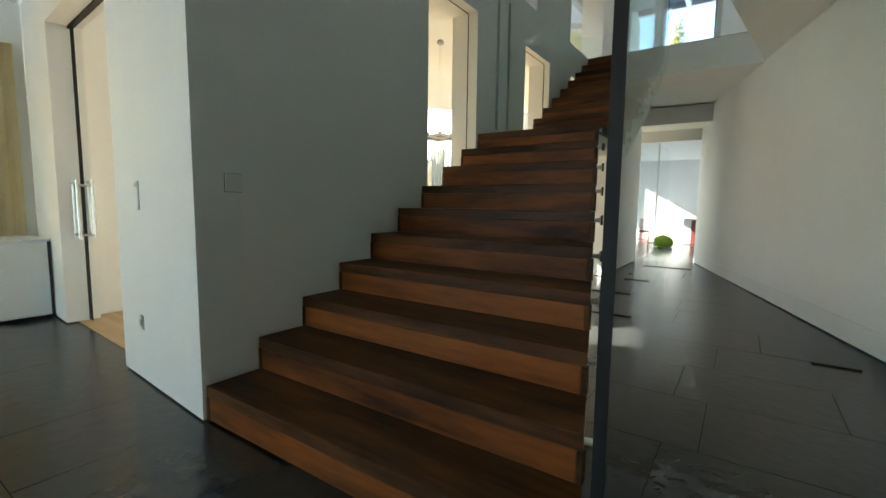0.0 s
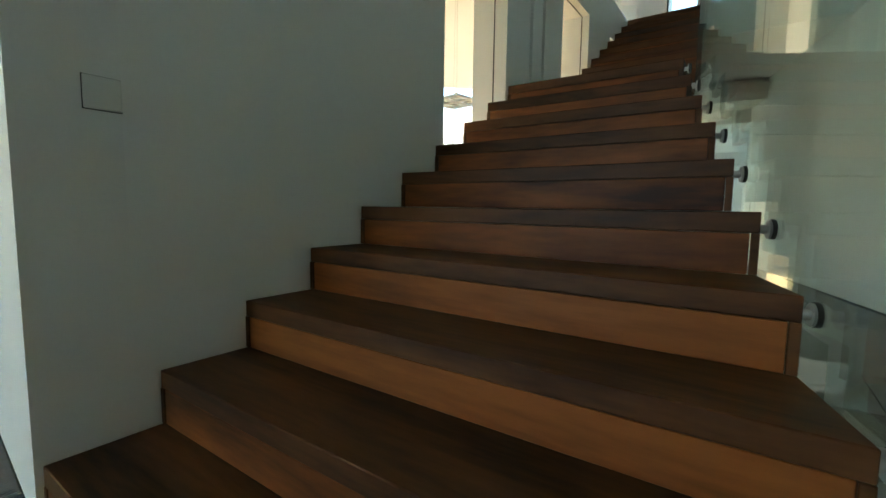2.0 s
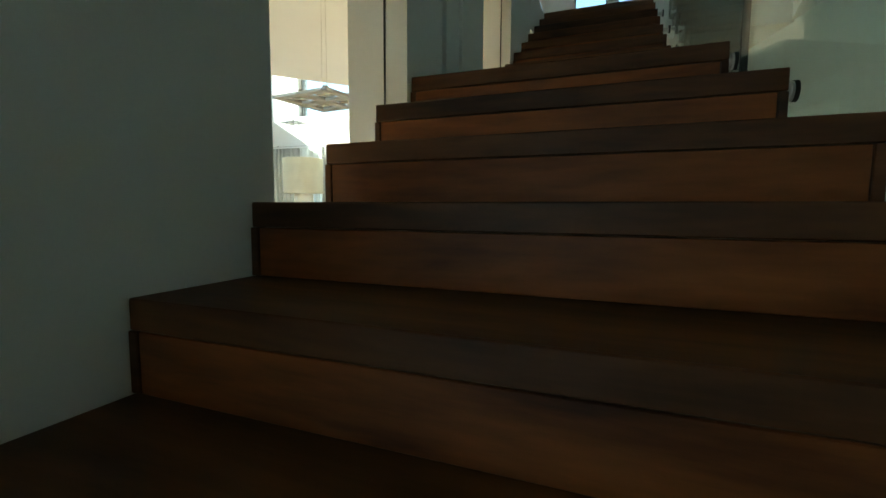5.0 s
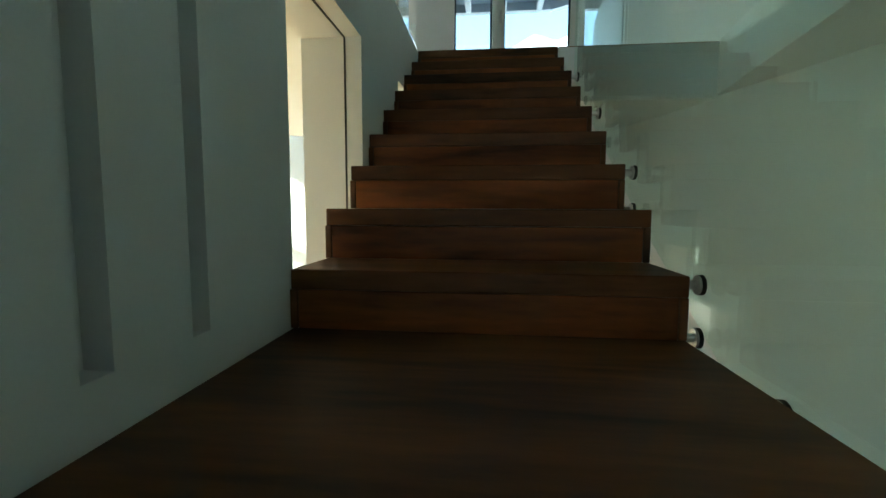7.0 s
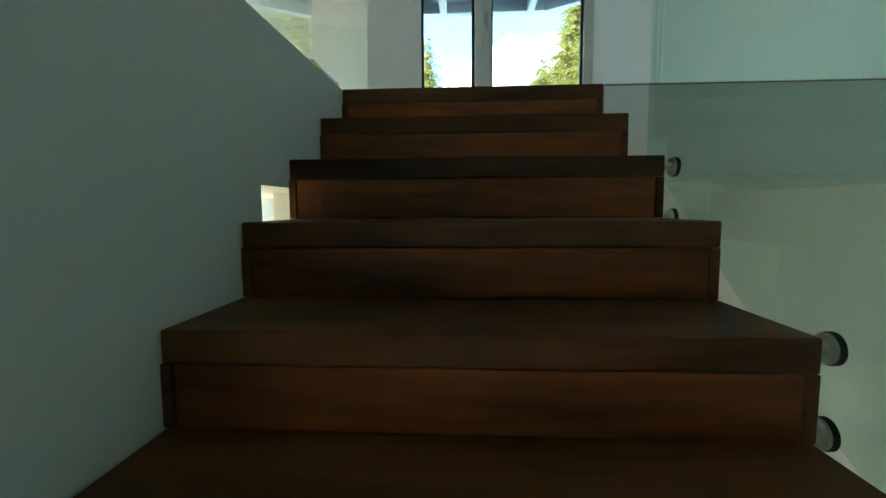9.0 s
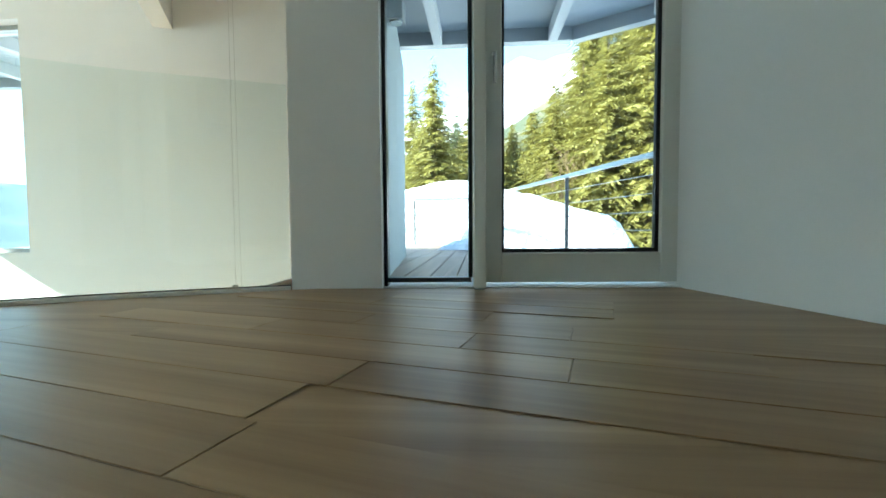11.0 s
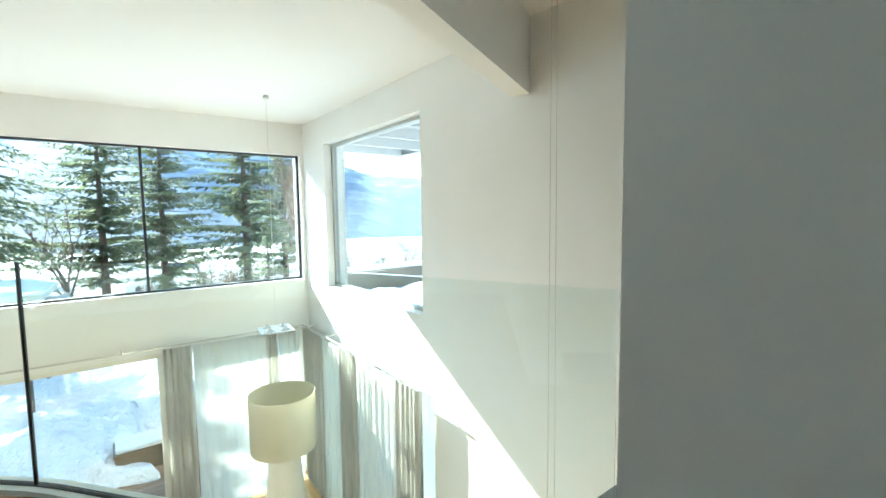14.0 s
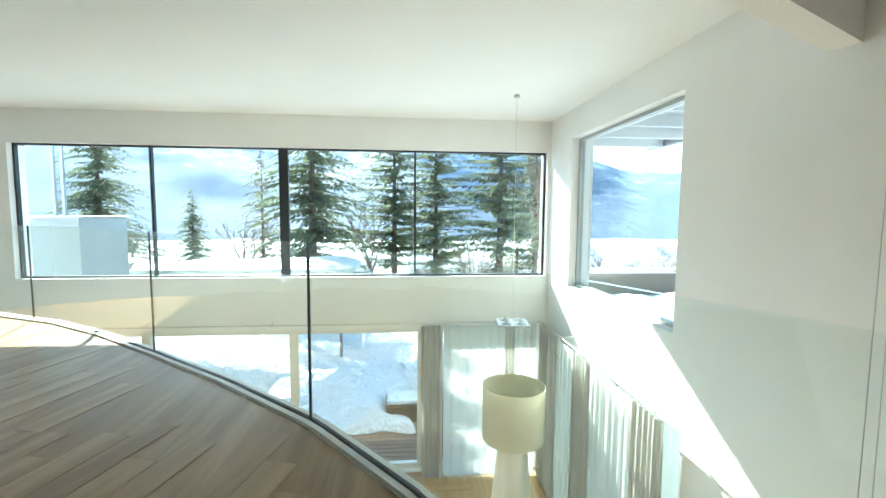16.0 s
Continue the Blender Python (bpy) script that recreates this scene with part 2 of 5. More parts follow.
# skewed east wall of the hall, both storeys
east = Matrix.Translation((3.0, 0, 0)) @ Matrix.Rotation(math.atan2(1, -0.296) + math.pi, 4, 'Z')
cells_wall("wall_east_low", east, -5.62, 9.6, 0, 3.0, 0.25)
cells_wall("wall_east_high", east, -4.95, 9.6, 3.0, CEIL, 0.25)
cells_wall("wall_hall_west", Matrix.Translation((0.38, 0, 0)) @ turn, 2.40, 4.94, 0, 3.0, 0.2)
# The opening is invented, out of view, to let daylight into the hall.
cells_wall("wall_entry_south", pose(0, -9.3, 0), -4.0, 6.2, 0, 3.0, 0.25, holes=[(-2.5, 0.1, 0.0, 2.5)])

# floors
slab("floor_hall", [(-3.75, -9.2), (6.2, -9.2), (6.2, 12), (-0.33, 12), (-0.33, -3.6), (-3.75, -3.4)], -0.3, -0.012, M_SLATE, "black slate hall floor", "floor")
slab("floor_living", [(XW, -4.6), (-3.76, -4.6), (-3.76, -3.4), (-0.33, -3.6), (-0.33, YN), (XW, YN)], -0.3, -0.002, M_HONEY, "honey coloured oak floor", "floor")
slab("ceiling_entry", [(-3.75, -9.2), (6.2, -9.2), (6.2, -3.763), (-3.75, -3.50)], 3.0, 3.2, M_CEIL, "white ceiling", "ceiling")
ARC = [(-0.36, 4.44), (-1.05, 4.13), (-1.75, 3.70), (-2.41, 3.17), (-3.10, 2.42), (-3.85, 1.50), (-4.45, 0.72), (-4.95, -0.05), (-5.38, -0.98), (-5.46, -1.25)]
slab("floor_gallery", ARC + [(-2.75, -1.25), (-2.75, -4.6), (-0.287, -4.6), (-0.287, 4.44)], 3.0, TOP - 0.012, M_PLASTER, "white gallery slab", "floor")
slab("floor_landing", [(-0.285, 2.402), (0.0, 2.402), (0, 2.44), (1.104, 2.44), (1.104, 2.366), (2.38, 2.366), (1.6, 4.72), (-0.285, 4.48)], 3.0, TOP - 0.012, M_PLASTER, "white landing slab", "floor")
slab("floor_upper_strip", [(1.45, -3.5), (3.98, -3.5), (east_x(2.364), 2.364), (2.28, 2.364)], 3.02, TOP, M_PLASTER, "white slab edge along the wall", "floor")
slab("ceiling_passage", [(-0.33, 4.6), (3.2, 4.74), (3.2, 12), (-0.33, 12)], 2.68, 3.0, M_CEIL, "white passage ceiling", "ceiling")
slab("ceiling_top", [(XW - 0.3, -4.9), (4.6, -4.9), (1.3, 6.5), (XW - 0.3, 6.5)], CEIL, CEIL + 0.25, M_CEIL, "white ceiling", "ceiling")
bm = bmesh.new()
d = Vector((math.sin(radians(26)), -math.cos(radians(26)), 0))
s = Vector((d.y, -d.x, 0)) * 0.16
e = Vector((-2.24, YN, 0))
lo = [e, e + s * 1.0, e + s + d * 9, e + d * 9]
vs = [bm.verts.new((p.x, p.y, z)) for z in (5.60, CEIL) for p in lo]
for f in ((3, 2, 1, 0), (4, 5, 6, 7), (0, 1, 5, 4), (1, 2, 6, 5), (2, 3, 7, 6), (3, 0, 4, 7)):
    bm.faces.new([vs[i] for i in f])
bmesh.ops.recalc_face_normals(bm, faces=bm.faces)
tagged(mesh_ob("ceiling_beam", bm, M_CEIL), "white plastered ceiling beam", "beam", kind="structure")

# ground: one snow sheet, terraced at the house, falling to the valley in the west, climbing to the woods in the north


def smooth01(v):
    v = min(1, max(0, v))
    return v * v * (3 - 2 * v)


def ground_z(x, y):
    z = -0.40
    bank = smooth01((-10.8 - x) / 3.0)
    z += bank * (1.15 + 0.35 * noise.noise((x * 0.25, y * 0.25, 0)))
    z -= smooth01((-15 - x) / 25) * 6 + smooth01((-40 - x) / 260) * 32
    z += smooth01((y - 12.7) / 7) * smooth01((x + 14) / 14) * (2.6 + 0.25 * noise.noise((x * 0.5, y * 0.5, 3)))
    z += smooth01((x - 2.3) / 1.6) * smooth01((y - 6.2) / 3) * (1 - smooth01((y - 12.7) / 7)) * (2.2 + 0.2 * noise.noise((x, y, 3)))
    z += smooth01((y - 20) / 160) * (12 + 42 * smooth01((x - 5) / 80)) * smooth01((x + 80) / 80)
    far = min(1, (abs(x) + abs(y)) / 40)
    z += far * 0.5 * noise.noise((x * 0.06, y * 0.06, 7)) + 0.06 * far * noise.noise((x, y, 1))
    return z


def ground_sheet():
    n = 110
    line = [math.sinh(6.4 * (k / n - 0.5) * 2) / math.sinh(6.4) * 1500 for k in range(n + 1)]
    cx, cy = -5.0, 5.0
    bm = bmesh.new()
    grid = [[bm.verts.new((cx + a, cy + b, ground_z(cx + a, cy + b))) for b in line] for a in line]
    for i in range(n):
        for j in range(n):
            bm.faces.new((grid[i][j], grid[i + 1][j], grid[i + 1][j + 1], grid[i][j + 1]))
    return tagged(mesh_ob("ground", bm, M_SNOW, True), "snow covered ground", "ground", kind="structure")


ground_sheet()

# ---- staircase ----


def right_edge(i):
    """The right end of step i, which swings out towards the foot of the flight."""
    return 1.135 - 0.0042 * (i - 11) if i >= 11 else 1.155 + 0.083 * (10 - i)


def step_y(i):
    return -3.747 + (i - 1) * 0.3005 if i <= 10 else (i - 11) * 0.2965


def build_stairs():
    st = holder("staircase", pose(0, step_y(1), 0), "dark walnut staircase with plain box treads", "stairs")
    for i in range(1, 20):
        y, z, w = step_y(i), i * R, right_edge(i)
        y2 = step_y(i + 1) if i < 19 else y + 0.085
        w2 = right_edge(i + 1) if i < 19 else w
        bm = bmesh.new()
        vs = quad_box(bm, 0.004, w, y, y2 + 0.012, z - 0.060, z)
        for v in vs:
            if v.co.y > y + 0.01 and v.co.x > 0.5:
                v.co.x = w2
        soften(bm, 0.003, 1)
        part("tread", bm, M_TREAD, st)
        bm = boxed(0.024, w - 0.024, y + 0.002, y + 0.030, z - R + 0.001, z - 0.0615, bevel=0.002, seg=1)
        part("riser", bm, M_WALNUT, st)
        for a, b in ((0.0, 0.022), (w - 0.022, w)):
            bm = boxed(a, b, y - 0.001, y + 0.032, z - R + 0.001, z - 0.061, bevel=0.002, seg=1)
            part("edge_strip", bm, M_TREAD, st)
    # folded plaster plate under the wood, one bent sheet a flight
    for first, last in ((2, 10), (11, 19)):
        top, low = [], []
        for i in range(first, last + 1):
            y, z = step_y(i) + 0.031, i * R
            top += [(y, z - R - 0.044), (y, z - 0.044)]
            low += [(y + 0.11, z - R - 0.14), (y + 0.11, z - 0.14)]
        end = step_y(last + 1) + 0.03 if last < 19 else step_y(19) + 0.07
        top.append((end, last * R - 0.044)), low.append((max(end, low[-1][0] + 0.01), last * R - 0.14))
        bm = bmesh.new()
        side = lambda y: (1.135 - 0.0142 * y if y > -1.0 else 1.155 + 0.288 * (-1.04 - y)) - 0.035
        ring = [[bm.verts.new((x, y, z)) for x in (0.001, side(y))] for y, z in top]
        rung = [[bm.verts.new((x, y, z)) for x in (0.001, side(y))] for y, z in low]
        for g in (ring, rung):
            for p, q in zip(g, g[1:]):
                bm.faces.new((p[0], p[1], q[1], q[0]))
        for k in (0, 1):
            for (p, q), (u, v) in zip(zip(ring, ring[1:]), zip(rung, rung[1:])):
                bm.faces.new((p[k], q[k], v[k], u[k]))
        for k in (0, -1):
            bm.faces.new((ring[k][0], ring[k][1], rung[k][1], rung[k][0]))
        bmesh.ops.recalc_face_normals(bm, faces=bm.faces)
        part("soffit", bm, M_PLASTER, st, "white plastered folded underside")
    for c in st.children:
        c.matrix_parent_inverse = st.matrix_world.inverted()
    return st


build_stairs()

# ---- glass balustrade with standoffs ----


def disc_fitting(x, y, z, out, s=0.0):
    """A steel standoff with a black washer, its axis along out."""
    o = Vector(out).normalized()
    p = Vector((x, y, z))
    bm1, bm2 = bmesh.new(), bmesh.new()
    rod(bm1, p - o * 0.02, p + o * (0.037 - s), 0.013, seg=16)
    rod(bm1, p + o * (0.035 - s), p + o * (0.041 - s), 0.027, seg=24)
    rod(bm2, p + o * (0.0415 - s), p + o * (0.052 - s), 0.029, seg=24)
    return bm1, bm2


low = [(1.22 + 0.256 * (2.93 - 2.93 * k / 12), -3.86 + 2.93 * k / 12) for k in range(13)]
b1 = holder("glass_balustrade", pose(1.9, -3.86, 0), "green toughened glass panel bolted beside the lower steps", "balustrade")
part("pane", sheet(low, lambda s: 0.004 + 1.45 * max(0, s - 0.10) / 0.9, lambda s: 2.05 + 0.85 * s, 0.02), M_GREEN, b1)
bm = bmesh.new()
quad_box(bm, low[0][0] - 0.015, low[0][0] + 0.015, low[0][1] - 0.006, low[0][1] - 0.001, 0.004, 2.05)
part("edge", bm, M_RUBBER, b1, "dark polished glass edge")
bm = bmesh.new()
quad_box(bm, low[-1][0] - 0.012, low[-1][0] + 0.012, low[-1][1] + 0.001, low[-1][1] + 0.006, 1.5, 2.9)
part("edge", bm, M_DARKFRAME, b1)
for i in range(1, 11):
    for dy, dz in ((0.06, -0.05),):
        if i % 2 == 0 or i > 2:
            f, w = disc_fitting(right_edge(i), step_y(i) + dy, i * R + dz, (1, 0.25 if i < 9 else 0, 0), 0.018)
            so = part("standoff", f, M_STEEL, b1, "polished steel standoff")
            part("washer", w, M_RUBBER, so, "black washer")
for c in b1.children:
    c.matrix_parent_inverse = b1.matrix_world.inverted()
b2 = holder("glass_balustrade", pose(1.23, -0.85, 0), "green toughened glass panel bolted beside the upper steps", "balustrade")
up = [(1.222, -0.905), (1.22, -0.3), (1.21, 0.6), (1.20, 1.4), (1.19, 2.10)]
part("pane", sheet(up, lambda s: 1.50 + max(0, s - 0.2) * 2.0, lambda s: 3.0 + 1.45 * s, 0.02), M_GREEN, b2)
for i in range(11, 20, 2):
    for dy, dz in ((0.045, -0.030), (0.045, -0.182)):
        f, w = disc_fitting(right_edge(i), step_y(i) + dy, i * R + dz, (1, 0, 0))
        so = part("standoff", f, M_STEEL, b2, "polished steel standoff")
        part("washer", w, M_RUBBER, so, "black washer")
for y in (-0.62, -0.3):
    f, w = disc_fitting(1.152, y, 1.8 - 0.06, (1, 0, 0))
    so = part("standoff", f, M_STEEL, b2, "polished steel standoff")
    part("washer", w, M_RUBBER, so, "black washer")
for c in b2.children:
    c.matrix_parent_inverse = b2.matrix_world.inverted()


# ---- windows ----


def window(name, m, w, h, mullions, frame_w=0.05, depth=0.08, mat=None, label="", heavy=()):
    """A fixed window in the local x-z plane from (0, 0) to (w, h)."""
    mat = mat or M_DARKFRAME
    win = holder(name, m, label, "window", kind="structure")
    f = frame_w
    for n, dims in (("window_frame", (0, f, 0, depth, 0, h)), ("window_frame", (w - f, w, 0, depth, 0, h)),
                    ("window_frame", (f, w - f, 0, depth, 0, f)), ("window_frame", (f, w - f, 0, depth, h - f, h))):
        part(n, boxed(*dims, bevel=0.004, seg=1), mat, win)
    cuts = [f, *mullions, w - f]
    for k, x in enumerate(mullions):
        g = 0.075 if k in heavy else 0.018
        part("mullion", boxed(x - g, x + g, 0.002, depth - 0.002, f, h - f, bevel=0.003, seg=1), mat, win)
    for a, b in zip(cuts, cuts[1:]):
        p = part("pane", boxed(a + 0.005, b - 0.005, depth / 2 - 0.006, depth / 2 + 0.006, f - 0.01, h - f + 0.01), M_GLASS, win)
        p.visible_shadow = False
    return win


window("window_1", Matrix.Translation((XW - 0.10, -2.45, 3.53)) @ turn, 8.62, 2.15, (2.05, 4.14, 6.33), label="long clerestory window in thin dark frames", frame_w=0.03, heavy=(1,))
window("window_7", Matrix.Translation((XW - 0.10, -4.5, 3.53)) @ turn, 1.65, 2.15, (), label="clerestory window in a thin dark frame", frame_w=0.03)
window("window_2", pose(-6.52, YN + 0.12, 3.50), 2.70, 2.27, (), frame_w=0.045, mat=M_GREYFRAME, label="square fixed window in a pale grey frame")
window("window_3", Matrix.Translation((XW - 0.10, -2.9, 0.03)) @ turn, 8.95, 2.59, (2.3, 4.7, 6.9), frame_w=0.09, mat=M_FRAME, label="white sliding terrace doors", heavy=(0, 1, 2))
window("window_4", pose(-6.9, YN + 0.12, 0.03), 3.28, 2.59, (1.7,), frame_w=0.08, mat=M_FRAME, label="white framed glass doors behind curtains")
window("window_5", Matrix.Translation((-3.85, -6.6, 0.75)) @ turn, 3.0, 1.80, (1.4,), mat=M_FRAME, label="white framed window behind a curtain")
# Unseen glazing, added only as a daylight source for hall and stair foot.
window("window_6", pose(-2.5, -9.2, 0.0), 2.6, 2.5, (1.3,), mat=M_FRAME, label="unseen white framed glazing added to light the hall")


def terrace_door():
    m = Matrix.Translation((0.12, 4.50, TOP)) @ Matrix.Rotation(radians(3.5), 4, 'Z')
    d = holder("door_1", m, "white framed glass terrace door beside a fixed side light", "door", kind="structure")
    h = 2.33
    part("side_frame", boxed(0.0, 0.02, 0.02, 0.09, 0.0, h, bevel=0.002, seg=1), M_DARKFRAME, d)
    part("side_frame", boxed(0.02, 0.46, 0.02, 0.09, 0.02, 0.045), M_DARKFRAME, d)
    part("side_frame", boxed(0.448, 0.468, 0.02, 0.09, 0.045, h, bevel=0.002, seg=1), M_DARKFRAME, d)
    part("pane", boxed(0.015, 0.455, 0.05, 0.062, 0.03, h - 0.02), M_GLASS, d).visible_shadow = False
    part("post", boxed(0.47, 0.53, -0.12, 0.10, 0.002, h, bevel=0.004), M_FRAME, d)
    sash = part("sash", boxed(0.535, 0.62, 0.0, 0.08, 0.02, h - 0.02, bevel=0.006), M_FRAME, d)
    part("sash", boxed(1.44, 1.60, 0.0, 0.08, 0.02, h - 0.02, bevel=0.006), M_FRAME, d)
    part("sash", boxed(0.62, 1.44, 0.002, 0.078, 0.02, 0.175, bevel=0.006), M_FRAME, d)
    part("sash", boxed(0.62, 1.44, 0.002, 0.078, h - 0.12, h - 0.02, bevel=0.006), M_FRAME, d)
    for dims in ((0.62, 0.635, 0.03, 0.06, 0.19, h - 0.12), (1.42, 1.44, 0.03, 0.06, 0.19, h - 0.12), (0.62, 1.44, 0.03, 0.06, 0.176, 0.195)):
        part("gasket", boxed(*dims), M_RUBBER, d)
    part("pane", boxed(0.625, 1.435, 0.04, 0.052, 0.18, h - 0.11), M_GLASS, d).visible_shadow = False
    bm = boxed(0.565, 0.595, -0.012, 0.0, 1.10, 1.20, bevel=0.005)
    rose = part("handle_rose", bm, M_FRAME, sash)
    bm = bmesh.new()
    rod(bm, (0.58, -0.012, 1.17), (0.58, -0.055, 1.17), 0.010)
    rod(bm, (0.58, -0.055, 1.18), (0.58, -0.055, 1.03), 0.011, 0.009)
    part("handle", bm, M_STEEL, sash, "steel lever handle")


terrace_door()

# ---- gallery glass ----
gal = holder("gallery_balustrade", pose(-2.4, 3.1, TOP), "frameless clear glass guard along the curved gallery edge", "balustrade")


def along(pts, n):
    """Points at even steps along a polyline."""
    ps = [Vector(p) for p in pts]
    ls = [0]
    for a, b in zip(ps, ps[1:]):
        ls.append(ls[-1] + (b - a).length)
    out = []
    for k in range(n + 1):
        t = ls[-1] * k / n
        i = max(j for j in range(len(ps)) if ls[j] <= t + 1e-9)
        i = min(i, len(ps) - 2)
        out.append(ps[i].lerp(ps[i + 1], (t - ls[i]) / (ls[i + 1] - ls[i])))
    return out


gpts = along(ARC, 60)
cutsg = [0] + [min(range(61), key=lambda k: (gpts[k] - Vector(p)).length) for p in ((-2.41, 3.17), (-3.85, 1.52), (-5.10, -0.40))] + [60]
for a, b in zip(cutsg, cutsg[1:]):
    part("pane", sheet([tuple(p) for p in gpts[a:b + 1]], lambda s: TOP - 0.05, lambda s: TOP + 1.04, 0.016), M_CLEARG, gal)
for k in cutsg[1:-1]:
    p = gpts[k]
    bm = bmesh.new()
    rod(bm, (p.x, p.y, TOP), (p.x, p.y, TOP + 1.04), 0.009, seg=6)
    part("joint", bm, M_DARKFRAME, gal, "dark joint between panes")
part("shoe", sheet([tuple(p) for p in gpts], lambda s: TOP - 0.05, lambda s: TOP + 0.012, 0.10), M_FRAME, gal, "white base channel")
part("seal", sheet([tuple(p) for p in gpts], lambda s: TOP + 0.0121, lambda s: TOP + 0.016, 0.03), M_RUBBER, gal, "black sealing strip")
for c in gal.children:
    c.matrix_parent_inverse = gal.matrix_world.inverted()
sg = holder("glass_guard", pose(0, 1.8, TOP), "clear glass guard on the stair wall", "balustrade")
part("clamp", boxed(-0.06, -0.004, 2.05, 2.36, TOP + 0.001, TOP + 0.022, bevel=0.004), M_CHROME, sg, "rough chrome floor clamp")
part("pane", sheet([(-0.03, 1.53), (-0.03, 2.10)], lambda s: TOP - 0.02 + 0.02, lambda s: TOP + 1.04, 0.016), M_CLEARG, sg)
for c in sg.children:
    c.matrix_parent_inverse = sg.matrix_world.inverted()

# ---- more materials ----


def fabric(name, col, rough=0.9, see=0.0, weave=220.0):
    """Woven cloth; see: how much light passes through it."""
    m = plain(name, col, rough, var=0.10, scale=5, bump=0.25, bscale=weave, spec=0.2)
    if see:
        nt = m.node_tree
        p, out = nt.nodes["Principled BSDF"], nt.nodes["Material Output"]
        tl, mix = nt.nodes.new("ShaderNodeBsdfTranslucent"), nt.nodes.new("ShaderNodeMixShader")
        tl.inputs[0].default_value = (*col, 1)
        mix.inputs[0].default_value = see
        nt.links.new(p.outputs[0], mix.inputs[1]), nt.links.new(tl.outputs[0], mix.inputs[2])
        nt.links.new(mix.outputs[0], out.inputs[0])
    return m


M_SHEER = fabric("sheer_curtain", (0.84, 0.86, 0.84), see=0.65, weave=300)
M_DRAPE = fabric("grey_linen_curtain", (0.66, 0.655, 0.62), see=0.42)
M_GOLD = fabric("pale_gold_curtain", (0.72, 0.63, 0.42), see=0.6)
M_SHADE = fabric("cream_lamp_shade", (0.80, 0.77, 0.64), see=0.35, weave=160)
M_LAMPFOOT = plain("white_lamp_foot", (0.78, 0.77, 0.70), 0.6, var=0.03)
M_SOFA = fabric("grey_sofa_cloth", (0.085, 0.083, 0.082))
M_SOFABACK = fabric("dark_grey_cloth", (0.05, 0.05, 0.052))
M_CUSHION = fabric("patterned_cushion", (0.10, 0.09, 0.085), weave=30)
M_RUG = plain("shaggy_rug", (0.33, 0.31, 0.28), 0.95, var=0.4, scale=22, bump=1.0, bscale=90)
M_BLACKGLASS = plain("black_glass", (0.012, 0.014, 0.02), 0.03, var=0.02, bump=0.0)
M_BARK = plain("conifer_bark", (0.10, 0.065, 0.045), 0.9, var=0.4, scale=9, bump=0.8, bscale=30, stretch=(1, 1, 0.25))


def needles(name, col, see):
    """Foliage that lets some light through."""
    m = plain(name, col, 0.7, var=0.45, scale=1.2, bump=0.0, bscale=9)
    nt = m.node_tree
    p, out = nt.nodes["Principled BSDF"], nt.nodes["Material Output"]
    tl, mix = nt.nodes.new("ShaderNodeBsdfTranslucent"), nt.nodes.new("ShaderNodeMixShader")
    tl.inputs[0].default_value = (*[min(1, c * 1.3) for c in col], 1)
    mix.inputs[0].default_value = see
    nt.links.new(p.outputs[0], mix.inputs[1]), nt.links.new(tl.outputs[0], mix.inputs[2])
    nt.links.new(mix.outputs[0], out.inputs[0])
    return m


M_SPRUCE = needles("spruce_needles", (0.12, 0.145, 0.085), 0.5)
# Darker copy of M_ALU: the railing's shaded side is put into the colour.
M_RAIL = plain("shade_darkened_aluminium", (0.10, 0.105, 0.11), 0.5, 0.3, var=0.08)
# Lit copy of M_SPRUCE: sunlight is painted in as brighter, yellower needles.
M_SUNTINTSPRUCE = needles("sun_tinted_spruce_needles", (0.22, 0.20, 0.055), 0.4)
M_FARSPRUCE = needles("far_spruce_needles", (0.07, 0.09, 0.07), 0.3)
M_LARCH = plain("bare_larch_twigs", (0.16, 0.10, 0.065), 0.85, var=0.4, scale=2)
M_ROCKSNOW = plain("snowy_rock", (0.62, 0.66, 0.74), 0.85, var=0.3, scale=0.02, bump=0.5, bscale=0.15)
M_GREYWALL = plain("pale_grey_render", (0.33, 0.365, 0.38), 0.8, var=0.05, scale=2)
M_SOFFIT = plain("painted_soffit", (0.46, 0.50, 0.54), 0.6, var=0.06, scale=3, stretch=(1, 12, 1))
M_RAFTER = plain("white_rafter", (0.68, 0.69, 0.70), 0.5, var=0.05, scale=6)
M_ALU = plain("grey_aluminium", (0.36, 0.38, 0.40), 0.4, 0.7, var=0.05)
M_PARAPET = plain("brown_render", (0.20, 0.17, 0.135), 0.8, var=0.12, scale=3)
M_CANOPY = plain("pale_roof_sheet", (0.42, 0.49, 0.46), 0.5, var=0.08, scale=1.5)
M_RED = plain("dark_red_lacquer", (0.16, 0.035, 0.03), 0.4, var=0.1)
M_LIME = plain("lime_cloth", (0.30, 0.42, 0.03), 0.7, var=0.15)
M_LED = plain("lamp_glass", (0.55, 0.57, 0.56), 0.08, 0.6, var=0.1)


